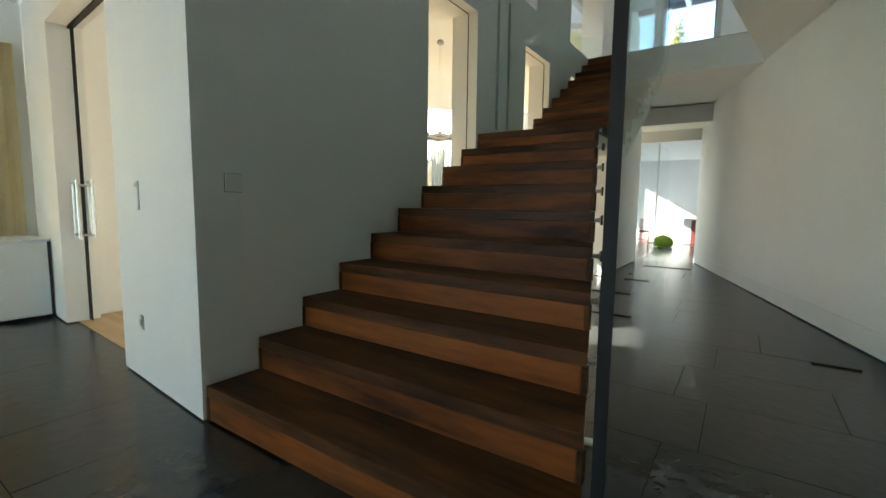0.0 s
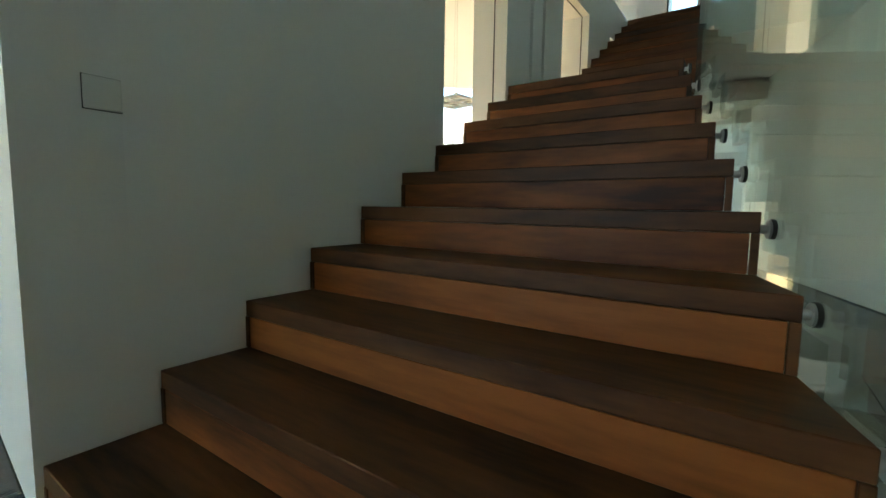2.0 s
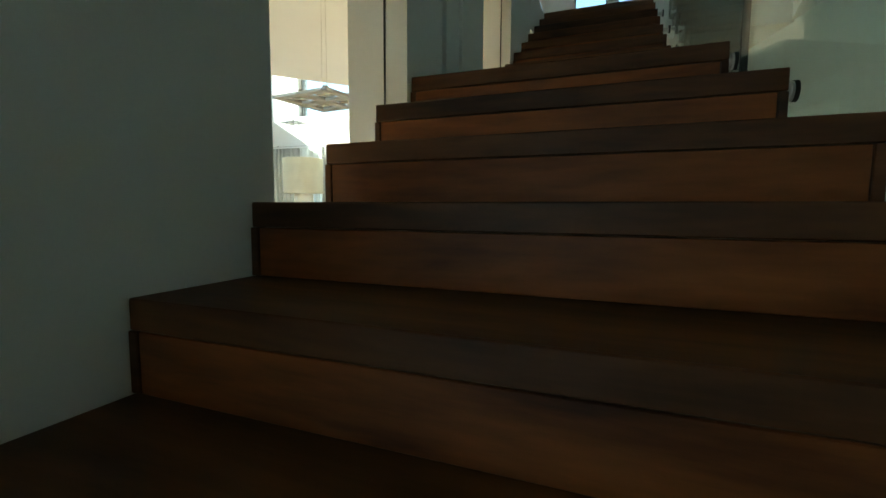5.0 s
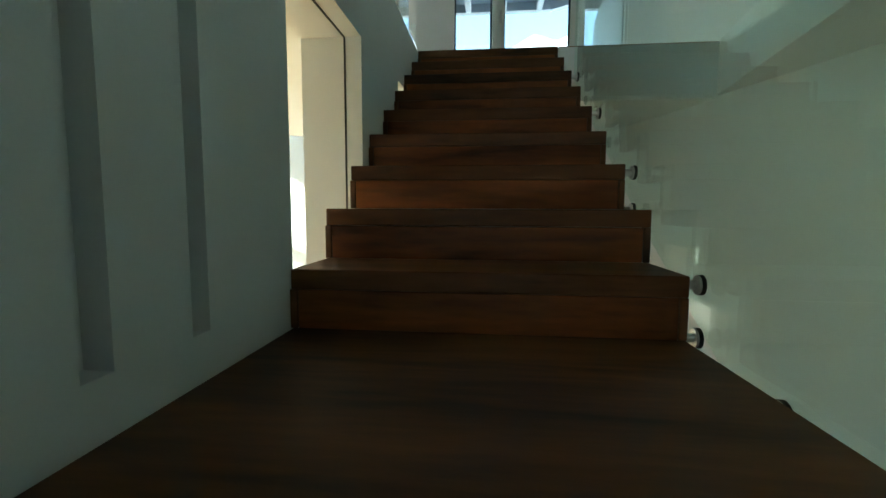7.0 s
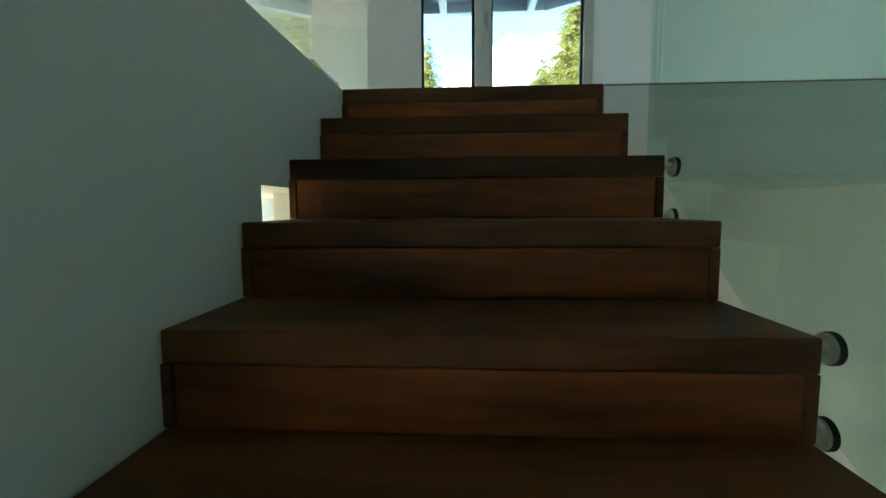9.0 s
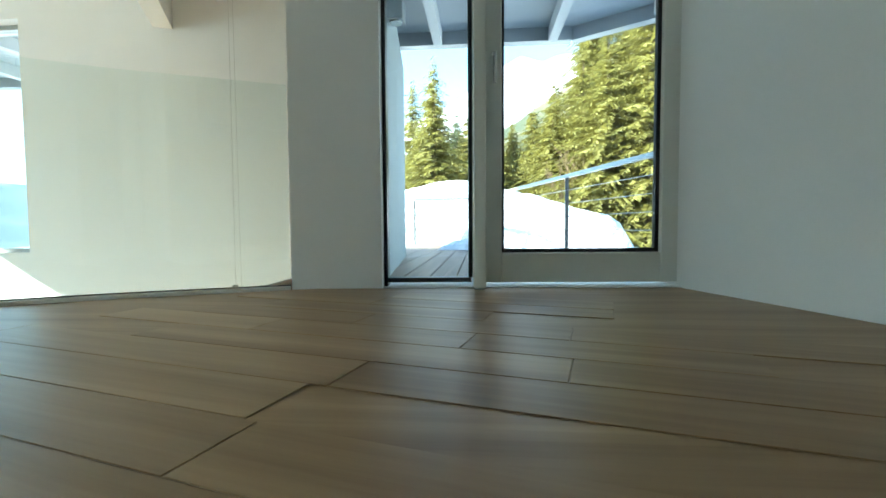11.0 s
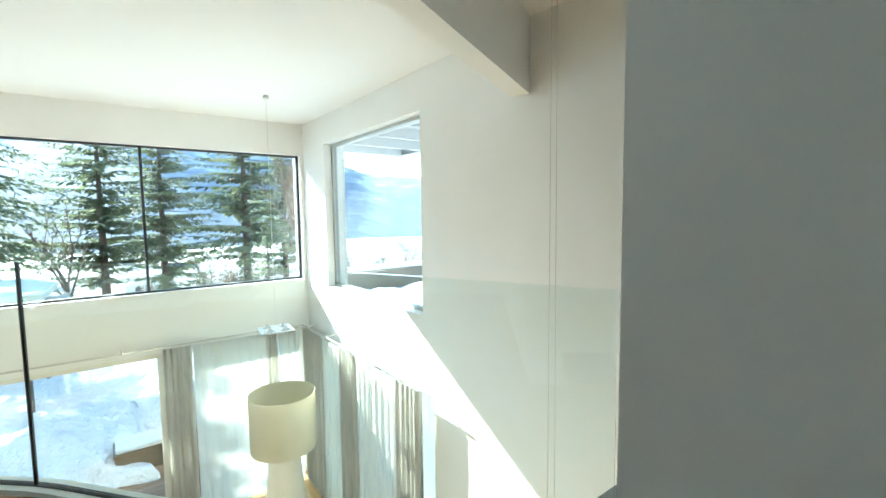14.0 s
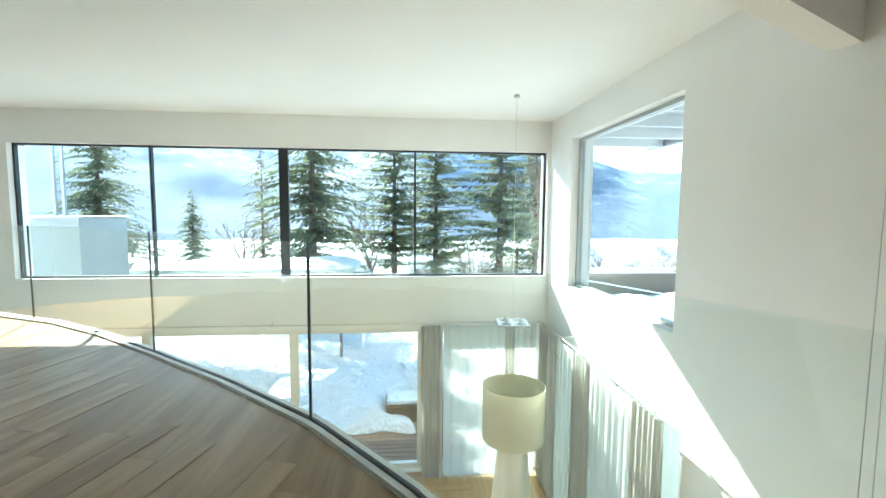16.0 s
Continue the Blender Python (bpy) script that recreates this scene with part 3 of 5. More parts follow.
def mountain_mat(name, low, high, snow, z0, z1):
    """Forest low down and snow in patches, more of it higher up."""
    m, nt, p = nodes_of(name)
    N, L = nt.nodes.new, nt.links.new
    geo, sep, nz, mr = N("ShaderNodeNewGeometry"), N("ShaderNodeSeparateXYZ"), N("ShaderNodeTexNoise"), N("ShaderNodeMapRange")
    L(geo.outputs["Position"], sep.inputs[0])
    tc = N("ShaderNodeTexCoord")
    nz.inputs["Scale"].default_value, nz.inputs["Detail"].default_value, nz.inputs["Roughness"].default_value = 0.02, 12, 0.66
    L(tc.outputs["Object"], nz.inputs[0])
    mr.inputs["From Min"].default_value, mr.inputs["From Max"].default_value = z0, z1
    L(sep.outputs[2], mr.inputs[0])
    add = N("ShaderNodeMath")
    add.operation = 'MULTIPLY_ADD'
    add.inputs[1].default_value = 1.9
    L(nz.outputs[0], add.inputs[0]), L(mr.outputs[0], add.inputs[2])
    ramp = N("ShaderNodeValToRGB")
    e = ramp.color_ramp.elements
    e[0].position, e[0].color = 0.42, (*low, 1)
    e[1].position, e[1].color = 0.60, (*snow, 1)
    k = e.new(0.54)
    k.color = (*high, 1)
    half = N("ShaderNodeMath")
    half.operation = 'MULTIPLY'
    half.inputs[1].default_value = 0.4
    L(add.outputs[0], half.inputs[0]), L(half.outputs[0], ramp.inputs[0]), L(ramp.outputs[0], p.inputs["Base Color"])
    p.inputs["Roughness"].default_value = 0.95
    return m


# Hazy air is put into this range: bluish tones plus a faint blue glow.
M_FARRANGE = mountain_mat("hazed_far_range", (0.085, 0.13, 0.20), (0.15, 0.215, 0.30), (0.36, 0.41, 0.48), 0, 330)
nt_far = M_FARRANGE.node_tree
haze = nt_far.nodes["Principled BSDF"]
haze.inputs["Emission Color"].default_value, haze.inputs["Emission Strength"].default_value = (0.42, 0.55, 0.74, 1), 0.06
M_PEAK = mountain_mat("near_peak", (0.13, 0.14, 0.16), (0.22, 0.24, 0.28), (0.38, 0.405, 0.45), -90, 230)
M_HILL = mountain_mat("wooded_hill", (0.045, 0.055, 0.030), (0.13, 0.105, 0.065), (0.50, 0.52, 0.55), -10, 520)


# ---- distance ----


def ridge(name, mat, label, points, base, rough, seed, depth):
    """A mountain range along plan points (x, y, height), rising to a broken crest."""
    bm = bmesh.new()
    n, k = 90, 16
    cols = []
    for i in range(n + 1):
        t = i / n * (len(points) - 1)
        a = min(int(t), len(points) - 2)
        p = Vector(points[a]).lerp(Vector(points[a + 1]), t - a)
        away = Vector((p.x, p.y, 0)).normalized()
        col = []
        for j in range(k + 1):
            s = j / k
            q = Vector((p.x, p.y, 0)) - away * depth * (1 - s)
            h = base + (p.z - base) * s ** 1.25
            h += rough * p.z * s * (noise.fractal((q.x * 0.006 + seed, q.y * 0.006, s), 1.0, 2.1, 6))
            col.append(bm.verts.new((q.x, q.y, h)))
        cols.append(col)
    for c, d in zip(cols, cols[1:]):
        for j in range(k):
            bm.faces.new((c[j], d[j], d[j + 1], c[j + 1]))
    bmesh.ops.recalc_face_normals(bm, faces=bm.faces)
    return tagged(mesh_ob(name, bm, mat, True), label, "mountain", kind="structure")


ridge("backdrop_mountain_west", M_FARRANGE, "mountain range with snowfields, painted hazy blue with a faint glow",
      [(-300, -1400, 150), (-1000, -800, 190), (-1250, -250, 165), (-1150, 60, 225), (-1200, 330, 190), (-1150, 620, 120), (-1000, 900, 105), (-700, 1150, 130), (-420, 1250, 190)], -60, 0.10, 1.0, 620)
ridge("backdrop_mountain_north", M_PEAK, "steep snow covered mountain under a blue sky",
      [(-420, 760, 120), (-230, 750, 165), (-110, 745, 178), (-63, 748, 196), (5, 751, 246), (70, 748, 282), (105, 744, 270), (135, 739, 282), (197, 725, 288), (350, 660, 310), (600, 480, 300), (800, 250, 280)], 10, 0.05, 4.2, 560)
ridge("backdrop_hill_north", M_HILL, "wooded brown hillside with patches of snow",
      [(-160, 400, 45), (-90, 405, 62), (-35, 405, 80), (23, 405, 97), (68, 400, 120), (106, 390, 138), (190, 370, 172), (320, 300, 190), (420, 180, 180)], -5, 0.10, 9.1, 260)


# ---- trees ----


def spruce_crown(seed, height, radius, start, whorls, per, droop, fill=7, gap=0.0):
    """Drooping boughs in whorls, each a rib hung with many small needle sprays."""
    rnd = random.Random(seed)
    verts, faces = [], []
    for w in range(whorls):
        f = w / (whorls - 1)
        z = start + (height - start) * f ** 0.92
        r = radius * (1 - f) ** 0.75 + 0.12
        for b in range(per if f < 0.85 else max(3, per - 3)):
            if rnd.random() < gap:
                continue
            a = rnd.uniform(0, 2 * math.pi)
            ln = r * rnd.uniform(0.62, 1.12)
            dr = droop * rnd.uniform(0.5, 1.3)
            zz = z + rnd.uniform(-1.4, 1.4) * (height - start) / whorls - 0.1
            ca, sa = math.cos(a), math.sin(a)
            m = max(4, int(fill * 1.7 * ln))
            for k in range(m):
                s = (k + rnd.random()) / m
                px, py = ca * ln * s, sa * ln * s
                pz = zz - dr * ln * s * s + 0.10 * ln * s
                size = (0.11 + 0.12 * (1 - s)) * rnd.uniform(0.6, 1.6) * (0.42 + 0.15 * ln)
                for side in (-1, 1):
                    th = a + side * rnd.uniform(0.5, 1.25)
                    dx, dy = math.cos(th) * size * 1.55, math.sin(th) * size * 1.55
                    dz = size * rnd.uniform(-1.2, 0.35)
                    ox, oy = -math.sin(th) * size * 0.2, math.cos(th) * size * 0.2
                    i = len(verts)
                    verts += [(px, py, pz), (px + dx * 0.55 + ox, py + dy * 0.55 + oy, pz + dz * 0.3),
                              (px + dx, py + dy, pz + dz), (px + dx * 0.5 - ox, py + dy * 0.5 - oy, pz + dz * 0.75)]
                    faces += [(i, i + 1, i + 2), (i, i + 2, i + 3)]
    return verts, faces


def conifer(x, y, height, radius, seed, mat, label, start=0.6, whorls=26, per=8, droop=0.35, fill=7, gap=0.0, name="spruce_tree", z=None):
    gz = ground_z(x, y) if z is None else z
    t = holder(name, pose(x, y, gz), label, "tree")
    bm = bmesh.new()
    rod(bm, (0, 0, -0.4), (0, 0, height * 0.97), radius * 0.055 + 0.05, 0.015, 9)
    rnd = random.Random(seed + 50)
    for k in range(14):
        zz = start + (height - start) * rnd.uniform(0, 0.8)
        a, ln = rnd.uniform(0, 6.28), radius * 0.7 * (1 - zz / height) + 0.2
        rod(bm, (0, 0, zz), (math.cos(a) * ln, math.sin(a) * ln, zz - droop * ln * 0.6), 0.03, 0.008, 5)
    part("trunk", bm, M_BARK, t)
    me = bpy.data.meshes.new("crown")
    me.from_pydata(*[v for v in (lambda vf: (vf[0], [], vf[1]))(spruce_crown(seed, height, radius, start, whorls, per, droop, fill, gap))])
    me.materials.append(mat)
    c = new("crown", me)
    c.parent = t
    return t


def bare_tree(x, y, height, seed, z=None):
    """A leafless tree with forking limbs and fine twigs."""
    gz = ground_z(x, y) if z is None else z
    t = holder("bare_tree", pose(x, y, gz), "leafless winter tree with fine twigs", "tree")
    rnd = random.Random(seed)
    bm, tw = bmesh.new(), bmesh.new()

    def grow(p, d, ln, r, depth):
        q = p + d * ln
        rod(bm if depth < 2 else tw, p, q, r, r * 0.65, 6 if depth < 2 else 3)
        if depth == 4:
            return
        for _ in range(3 if depth else 5):
            nd = (d + Vector((rnd.uniform(-0.7, 0.7), rnd.uniform(-0.7, 0.7), rnd.uniform(-0.1, 0.5)))).normalized()
            grow(p + d * ln * rnd.uniform(0.55, 1.0), nd, ln * rnd.uniform(0.5, 0.75), r * 0.55, depth + 1)

    grow(Vector((0, 0, -0.3)), Vector((0.03, 0.02, 1)).normalized(), height * 0.45, height * 0.014, 0)
    part("trunk", bm, M_BARK, t)
    part("crown", tw, M_LARCH, t)
    return t


LW = "dark green spruce standing in the snow"
for x, y, h, r, s in ((-26, -13.0, 13, 3.9, 1), (-36, -12.6, 11, 3.4, 2), (-23, -0.9, 15.5, 4.2, 3)):
    conifer(x, y, h, r, s, M_SPRUCE, LW, whorls=34, per=14, fill=9)
conifer(-31, -5.8, 12.5, 2.7, 12, M_LARCH, "reddish bare larch in the snow", name="larch_tree", whorls=26, per=13, gap=0.3, fill=6)
for x, y, h, r, s in ((-27, 3.2, 14.5, 3.8, 21), (-28, 5.8, 14.5, 3.8, 22), (-24.5, 9.2, 14, 3.8, 23), (-28, 12.3, 14, 3.6, 24)):
    conifer(x, y, h, r, s, M_SPRUCE, "tall pine with open tufted crown", start=4.0, whorls=22, per=15, droop=0.08, fill=10, gap=0.25, name="pine_tree")
for x, y, h, s in ((-24, 1.9, 6.5, 31), (-27, 7.8, 5.5, 32), (-25, -5.2, 6.5, 33), (-13, 31, 6, 36), (-17, 35, 6, 37), (-16, 9.5, 6.5, 38), (-34, 19, 7, 40), (-38, 27, 7.5, 47)):
    bare_tree(x, y, h, s)
for x, y, h, r, s in ((-17, 8.2, 3.0, 1.0, 41), (-16.2, 7.2, 2.6, 0.9, 42), (-15.2, 28, 4.5, 1.6, 43), (-19, 31, 5, 1.8, 44), (-24, 36, 6, 2, 45), (-12, 33, 5, 1.8, 46)):
    conifer(x, y, h, r, s, M_SPRUCE, "low bushy evergreen in the snow", start=0.1, whorls=14, per=9, droop=0.2, name="evergreen_bush")
# woods behind the terrace
rw = random.Random(5)
for x, y, h, r in ((-1.6, 24, 8.6, 3.0), (0.2, 26.5, 8.0, 2.8), (1.9, 24.5, 5.2, 2.4), (2.6, 29, 7.5, 2.8), (4.0, 23.2, 7.6, 3.0), (5.9, 21.2, 9.5, 3.2), (7.9, 24.8, 17, 3.8), (10.4, 22.8, 18, 3.8), (-2.4, 33, 8.0, 2.6), (-0.4, 37, 6.5, 2.2), (1.4, 31, 6.0, 2.0), (3.3, 25, 7.6, 2.4), (5.2, 22.5, 9.5, 2.8), (7.4, 20.5, 14, 3.2), (9.6, 19, 15, 3.3),
                   (12, 18.5, 16, 3.3), (6.6, 27, 14, 3.1), (9.5, 26, 17, 3.3), (13, 24, 18, 3.4), (16.5, 21, 18, 3.4), (4.2, 31, 8.5, 2.6), (15, 29, 19, 3.4), (-6, 38, 8, 2.5), (-1.9, 27, 11, 2.6), (-3.4, 29, 10.5, 2.6), (-0.9, 33, 9, 2.4),
                   (4.6, 26, 9, 2.8), (6.0, 24.5, 14, 3), (8.2, 23.5, 15, 3.2), (11, 21.5, 17, 3.2), (5.6, 33, 10, 2.8), (8, 31, 16, 3.2), (14, 20.5, 17, 3.3)):
    conifer(x, y, h, r, rw.randint(100, 900), M_SUNTINTSPRUCE if y < 30 else M_SPRUCE, "spruce at the wood's edge, nearer crowns yellow-green with painted sunlight", start=0.8, whorls=34, per=17, droop=0.38, fill=9)
for x, y, h in ((4.4, 21.5, 5), (1.6, 28, 5)):
    bare_tree(x, y, h, int(h * 10 + x))


# ---- terrace in the north ----
DK = 3.36
deck = holder("terrace_deck", pose(0.1, 4.72, DK), "weathered grey-brown decking boards on the terrace", "deck", kind="structure")
k = 0
for i in range(19):
    a = -0.75 + i * 0.2
    for y0 in (4.74,):
        # the terrace's free edge runs obliquely
        far = 12.0 if a < 0.6 else max(4.9, 12.0 - (a - 0.6) * 3.7)
        if far - y0 < 0.3:
            continue
        bm = boxed(0, far - y0 - 0.01, 0, 0.192, -0.028, 0.0, bevel=0.003, seg=1)
        if a >= 0.6:
            for v in bm.verts:
                if v.co.x > (far - y0) / 2:
                    v.co.x -= (0.192 - v.co.y) * 3.7 * min(1, (far - y0) / 1.5)
        ob = part("board", bm, M_DECK, deck)
        ob.matrix_local = Matrix.Translation((a - 0.1 + 0.192, 0.02, -0.002 - 0.001 * (i % 3))) @ Matrix.Rotation(radians(90), 4, 'Z')
slab("terrace_base", [(-0.9, 4.74), (2.7, 4.74), (2.5, 5.0), (0.62, 12.0), (-0.9, 12.0)], 3.0, DK - 0.034, M_GREYWALL, "grey terrace slab", "terrace")
cells_wall("wall_terrace_side", Matrix.Translation((0.03, 4.72, 0)) @ Matrix.Rotation(radians(96.5), 4, 'Z'), 0, 3.1, 3.0, 5.7, 0.3, mat=M_GREYWALL, label="pale grey rendered terrace wall")
wl = holder("wall_lamp", pose(-0.045, 5.45, 5.29), "grey cube shaped outdoor wall lamp", "lamp")
part("housing", boxed(0.002, 0.13, -0.065, 0.065, -0.075, 0.075, bevel=0.008), M_ALU, wl)
bm = bmesh.new()
rod(bm, (0.067, 0, -0.088), (0.067, 0, -0.074), 0.045, seg=24)
part("lens", bm, M_LED, wl)
# roof overhang with rafters
slab("roof_overhang", [(-8.2, 6.6), (-0.2, 6.6), (-0.2, 4.74), (4.6, 4.74), (3.4, 6.5), (1.6, 7.5), (-0.9, 7.5), (-0.9, 8.4), (-8.2, 8.4)], 5.98, 6.10, M_SOFFIT, "grey boarded roof soffit", "roof")
slab("roof_overhang_west", [(-8.1, -4.2), (XW - 0.36, -4.2), (XW - 0.36, 8.4), (-8.1, 8.4)], 6.02, 6.14, M_SOFFIT, "grey boarded roof soffit", "roof")
tagged(mesh_ob("roof_fascia", boxed(-8.2, -0.9, 8.3, 8.42, 5.84, 6.12), M_ALU), "grey roof edge board", "roof", kind="structure")
tagged(mesh_ob("roof_fascia", boxed(-0.9, 1.66, 7.4, 7.52, 5.83, 6.12), M_ALU), "grey roof edge board", "roof", kind="structure")
fa = mesh_ob("roof_fascia", boxed(0, 3.9, 0, 0.12, 5.83, 6.12), M_ALU)
fa.matrix_world = Matrix.Translation((1.66, 7.42, 0)) @ Matrix.Rotation(radians(-32), 4, 'Z')
tagged(fa, "grey roof edge board", "roof", kind="structure")
for x in (-7.6, -6.7, -5.8, -4.9, -4.0, -3.1, -2.2, -1.3, -0.5, 0.1, 0.75, 1.4):
    bm = boxed(x, x + 0.1, 6.6 if x < -0.2 else 4.75, 8.29 if x < -0.9 else 7.39, 5.82, 5.979, bevel=0.005)
    tagged(mesh_ob("rafter", bm, M_RAFTER), "white painted roof rafter", "rafter", "rafters", "structure")
for k, (x, a) in enumerate(((1.75, -16), (2.1, -30), (2.4, -44))):
    ob = mesh_ob("rafter", boxed(0, 0.1, 0, 2.2 - k * 0.15, 5.82, 5.979, bevel=0.005), M_RAFTER)
    ob.matrix_world = Matrix.Translation((x, 4.76, 0)) @ Matrix.Rotation(radians(a), 4, 'Z')
    tagged(ob, "white painted roof rafter", "rafter", "rafters", "structure")
# terrace railing along the oblique edge and across the end
rl = holder("terrace_railing", pose(0.6, 11.8, DK), "slim steel terrace railing with wires", "railing")
A, B, C = Vector((-0.8, 11.85, DK)), Vector((0.58, 11.85, DK)), Vector((2.42, 5.0, DK))
for p, q in ((A, B), (B, C)):
    ln, d = (q - p).length, (q - p).normalized()
    n = Vector((-d.y, d.x, 0)) * 0.03
    bm = bmesh.new()
    for z0, z1 in ((0.96, 1.0),):
        vs = [bm.verts.new(v + Vector((0, 0, z))) for z in (z0, z1) for v in (p - n, q - n, q + n, p + n)]
        for f in ((3, 2, 1, 0), (4, 5, 6, 7), (0, 1, 5, 4), (1, 2, 6, 5), (2, 3, 7, 6), (3, 0, 4, 7)):
            bm.faces.new([vs[i] for i in f])
    part("handrail", bm, M_ALU, rl)
    for z in (0.17, 0.33, 0.49, 0.65, 0.81):
        bm = bmesh.new()
        rod(bm, p + Vector((0, 0, z)), q + Vector((0, 0, z)), 0.004, seg=5)
        part("wire", bm, M_STEEL, rl)
for p in (A, B, B.lerp(C, 0.60), B.lerp(C, 0.98)):
    part("post", boxed(p.x - 0.02, p.x + 0.02, p.y - 0.02, p.y + 0.02, DK - 0.03, DK + 0.96, bevel=0.003), M_RAIL, rl)
for c in rl.children:
    c.matrix_parent_inverse = rl.matrix_world.inverted()


def snow_heap(name, x0, x1, y0, y1, z, height, seed, label):
    """A soft rounded snow load on a plate."""
    bm = bmesh.new()
    n = 26
    grid = []
    for i in range(n + 1):
        row = []
        for j in range(n + 1):
            u, v = i / n, j / n
            e = (min(u, 1 - u, v, 1 - v) * 9)
            h = height(u, v) * (1 - math.exp(-e * 1.1)) ** 0.6 if e > 0 else 0
            x, y = x0 + (x1 - x0) * u, y0 + (y1 - y0) * v
            wob = 0.15 * noise.noise((x * 1.6 + seed, y * 1.6, 0)) + 0.06 * noise.noise((x * 5 + seed, y * 5, 0))
            row.append(bm.verts.new((x + wob, y + wob, z + max(0, h + (wob if e > 0 else 0)))))
        grid.append(row)
    for i in range(n):
        for j in range(n):
            bm.faces.new((grid[i][j], grid[i + 1][j], grid[i + 1][j + 1], grid[i][j + 1]))
    base = [bm.verts.new((x, y, z)) for x, y in ((x0, y0), (x0, y1), (x1, y1), (x1, y0))]
    bm.faces.new(base)
    return tagged(mesh_ob(name, bm, M_SNOW, True), label, "snow")


cp = holder("carport", pose(1.0, 13.4, 2.35), "low carport with a flat roof under deep snow", "carport")
part("roof", boxed(-4.5, 3.2, -1.3, 3.2, 0.75, 0.89, bevel=0.01), M_GREYWALL, cp)
part("wall", boxed(-4.2, 0.1, 1.2, 3.0, -2.9, 0.75), M_DARKFRAME, cp)
part("post", boxed(2.75, 2.9, -0.6, -0.45, -2.9, 0.75, bevel=0.01), M_ALU, cp)
part("post", boxed(0.75, 0.85, -0.6, -0.45, -2.9, 0.75, bevel=0.01), M_RAFTER, cp)
snow_heap("snow_load", -3.5, 4.1, 12.12, 16.5, 3.242, lambda u, v: 0.85 + 1.25 * max(0, 1 - abs(u - 0.42) / 0.62) * (0.45 + 0.55 * v), 3, "deep rounded snow on the carport roof")
snow_heap("snow_patch", -0.05, 0.80, 9.3, 10.1, DK, lambda u, v: 0.12 * (0.5 + u), 8, "small melting snow heap on the deck")
snow_heap("snow_roof", -9.75, -5.4, 7.7, 12.8, 2.5, lambda u, v: 0.35 + 0.25 * u, 5, "snow on the flat annexe roof")
an = holder("annexe", pose(-7.7, 10.2, -0.5), "grey flat roofed annexe with a capped parapet", "annexe")
part("body", boxed(-2.3, 2.3, -2.6, 2.7, 0, 3.0, bevel=0.02), M_GREYWALL, an)
part("parapet", boxed(-2.32, -2.10, -2.6, 2.7, 3.001, 3.72, bevel=0.01), M_PARAPET, an, "brown rendered parapet")
for z in (3.721, 3.80):
    part("cap", boxed(-2.36, -2.06, -2.64, 2.74, z, z + 0.025, bevel=0.004, seg=1), M_FRAME, an, "cream painted cap rail")
for y in (-2.5, -1.25, 0.0, 1.25, 2.6):
    part("spacer", boxed(-2.24, -2.18, y - 0.02, y + 0.02, 3.746, 3.80), M_ALU, an)

# ---- terrace in the west ----
wd = holder("west_deck", pose(-9.2, 2.0, -0.06), "grey wooden deck partly under snow", "deck", kind="structure")
for i in range(20):
    x = -10.75 + i * 0.148
    ob = part("board", boxed(-5.2, 5.6, 0, 0.138, -0.03, 0.0, bevel=0.003, seg=1), M_DECK, wd)
    ob.matrix_local = Matrix.Translation((x + 9.2 + 0.138, 0, 0)) @ Matrix.Rotation(radians(90), 4, 'Z')
slab("west_deck_base", [(-10.8, -3.4), (-7.85, -3.4), (-7.85, 7.8), (-10.8, 7.8)], -0.5, -0.1, M_GREYWALL, "deck foundation", "terrace")
snow_heap("snow_bank", -11.6, -9.0, 0.2, 3.9, -0.12, lambda u, v: 0.75 * (1.1 - u) + 0.25 * v, 11, "shovelled snow bank on the deck")
snow_heap("snow_bank", -14.8, -10.6, -4.5, 8.5, -0.3, lambda u, v: 1.0 + 0.45 * (1 - u) + 0.2 * math.sin(v * 9), 13, "high snow bank beyond the deck")
pl = holder("planter", pose(-9.75, 3.75, -0.06), "dark rectangular planter topped with snow", "planter")
part("box", boxed(-0.3, 0.3, -0.45, 0.45, 0, 0.36, bevel=0.015), M_DARKFRAME, pl)
part("rim", boxed(-0.32, 0.32, -0.47, 0.47, 0.361, 0.40, bevel=0.008), M_DARKFRAME, pl)
part("snow_cap", boxed(-0.28, 0.28, -0.43, 0.43, 0.402, 0.50, bevel=0.045, seg=4), M_SNOW, pl, "white snow cap")
cn = holder("flat_canopy", pose(-12.6, -0.6, -0.4), "pale flat canopy roof on slim posts", "canopy")
bm = bmesh.new()
lo = [bm.verts.new((x, y, 3.38)) for x, y in ((0.9, -2.6), (0.9, 2.9), (-1.2, 3.0), (-2.7, 2.2), (-0.5, -3.3))]
hi = [bm.verts.new((v.co.x, v.co.y, 3.52)) for v in lo]
bm.faces.new(lo), bm.faces.new(hi)
for k in range(5):
    bm.faces.new((lo[k], lo[(k + 1) % 5], hi[(k + 1) % 5], hi[k]))
bmesh.ops.recalc_face_normals(bm, faces=bm.faces)
part("roof", bm, M_CANOPY, cn)
for x, y in ((0.7, -2.4), (0.7, 2.6), (-1.2, 2.7), (-0.5, -2.9)):
    bm = bmesh.new()
    rod(bm, (x, y, -0.3), (x, y, 3.379), 0.04, seg=10)
    part("post", bm, M_RAIL, cn)
nb = holder("neighbour_roof", pose(-26, -3.5, ground_z(-26, -3.5)), "low flat roofed building under snow", "building")
gz = ground_z(-26, -3.5)
part("wall", boxed(-2.6, 2.6, -5.5, 5.0, -2, 1.25 - gz), M_GREYWALL, nb)
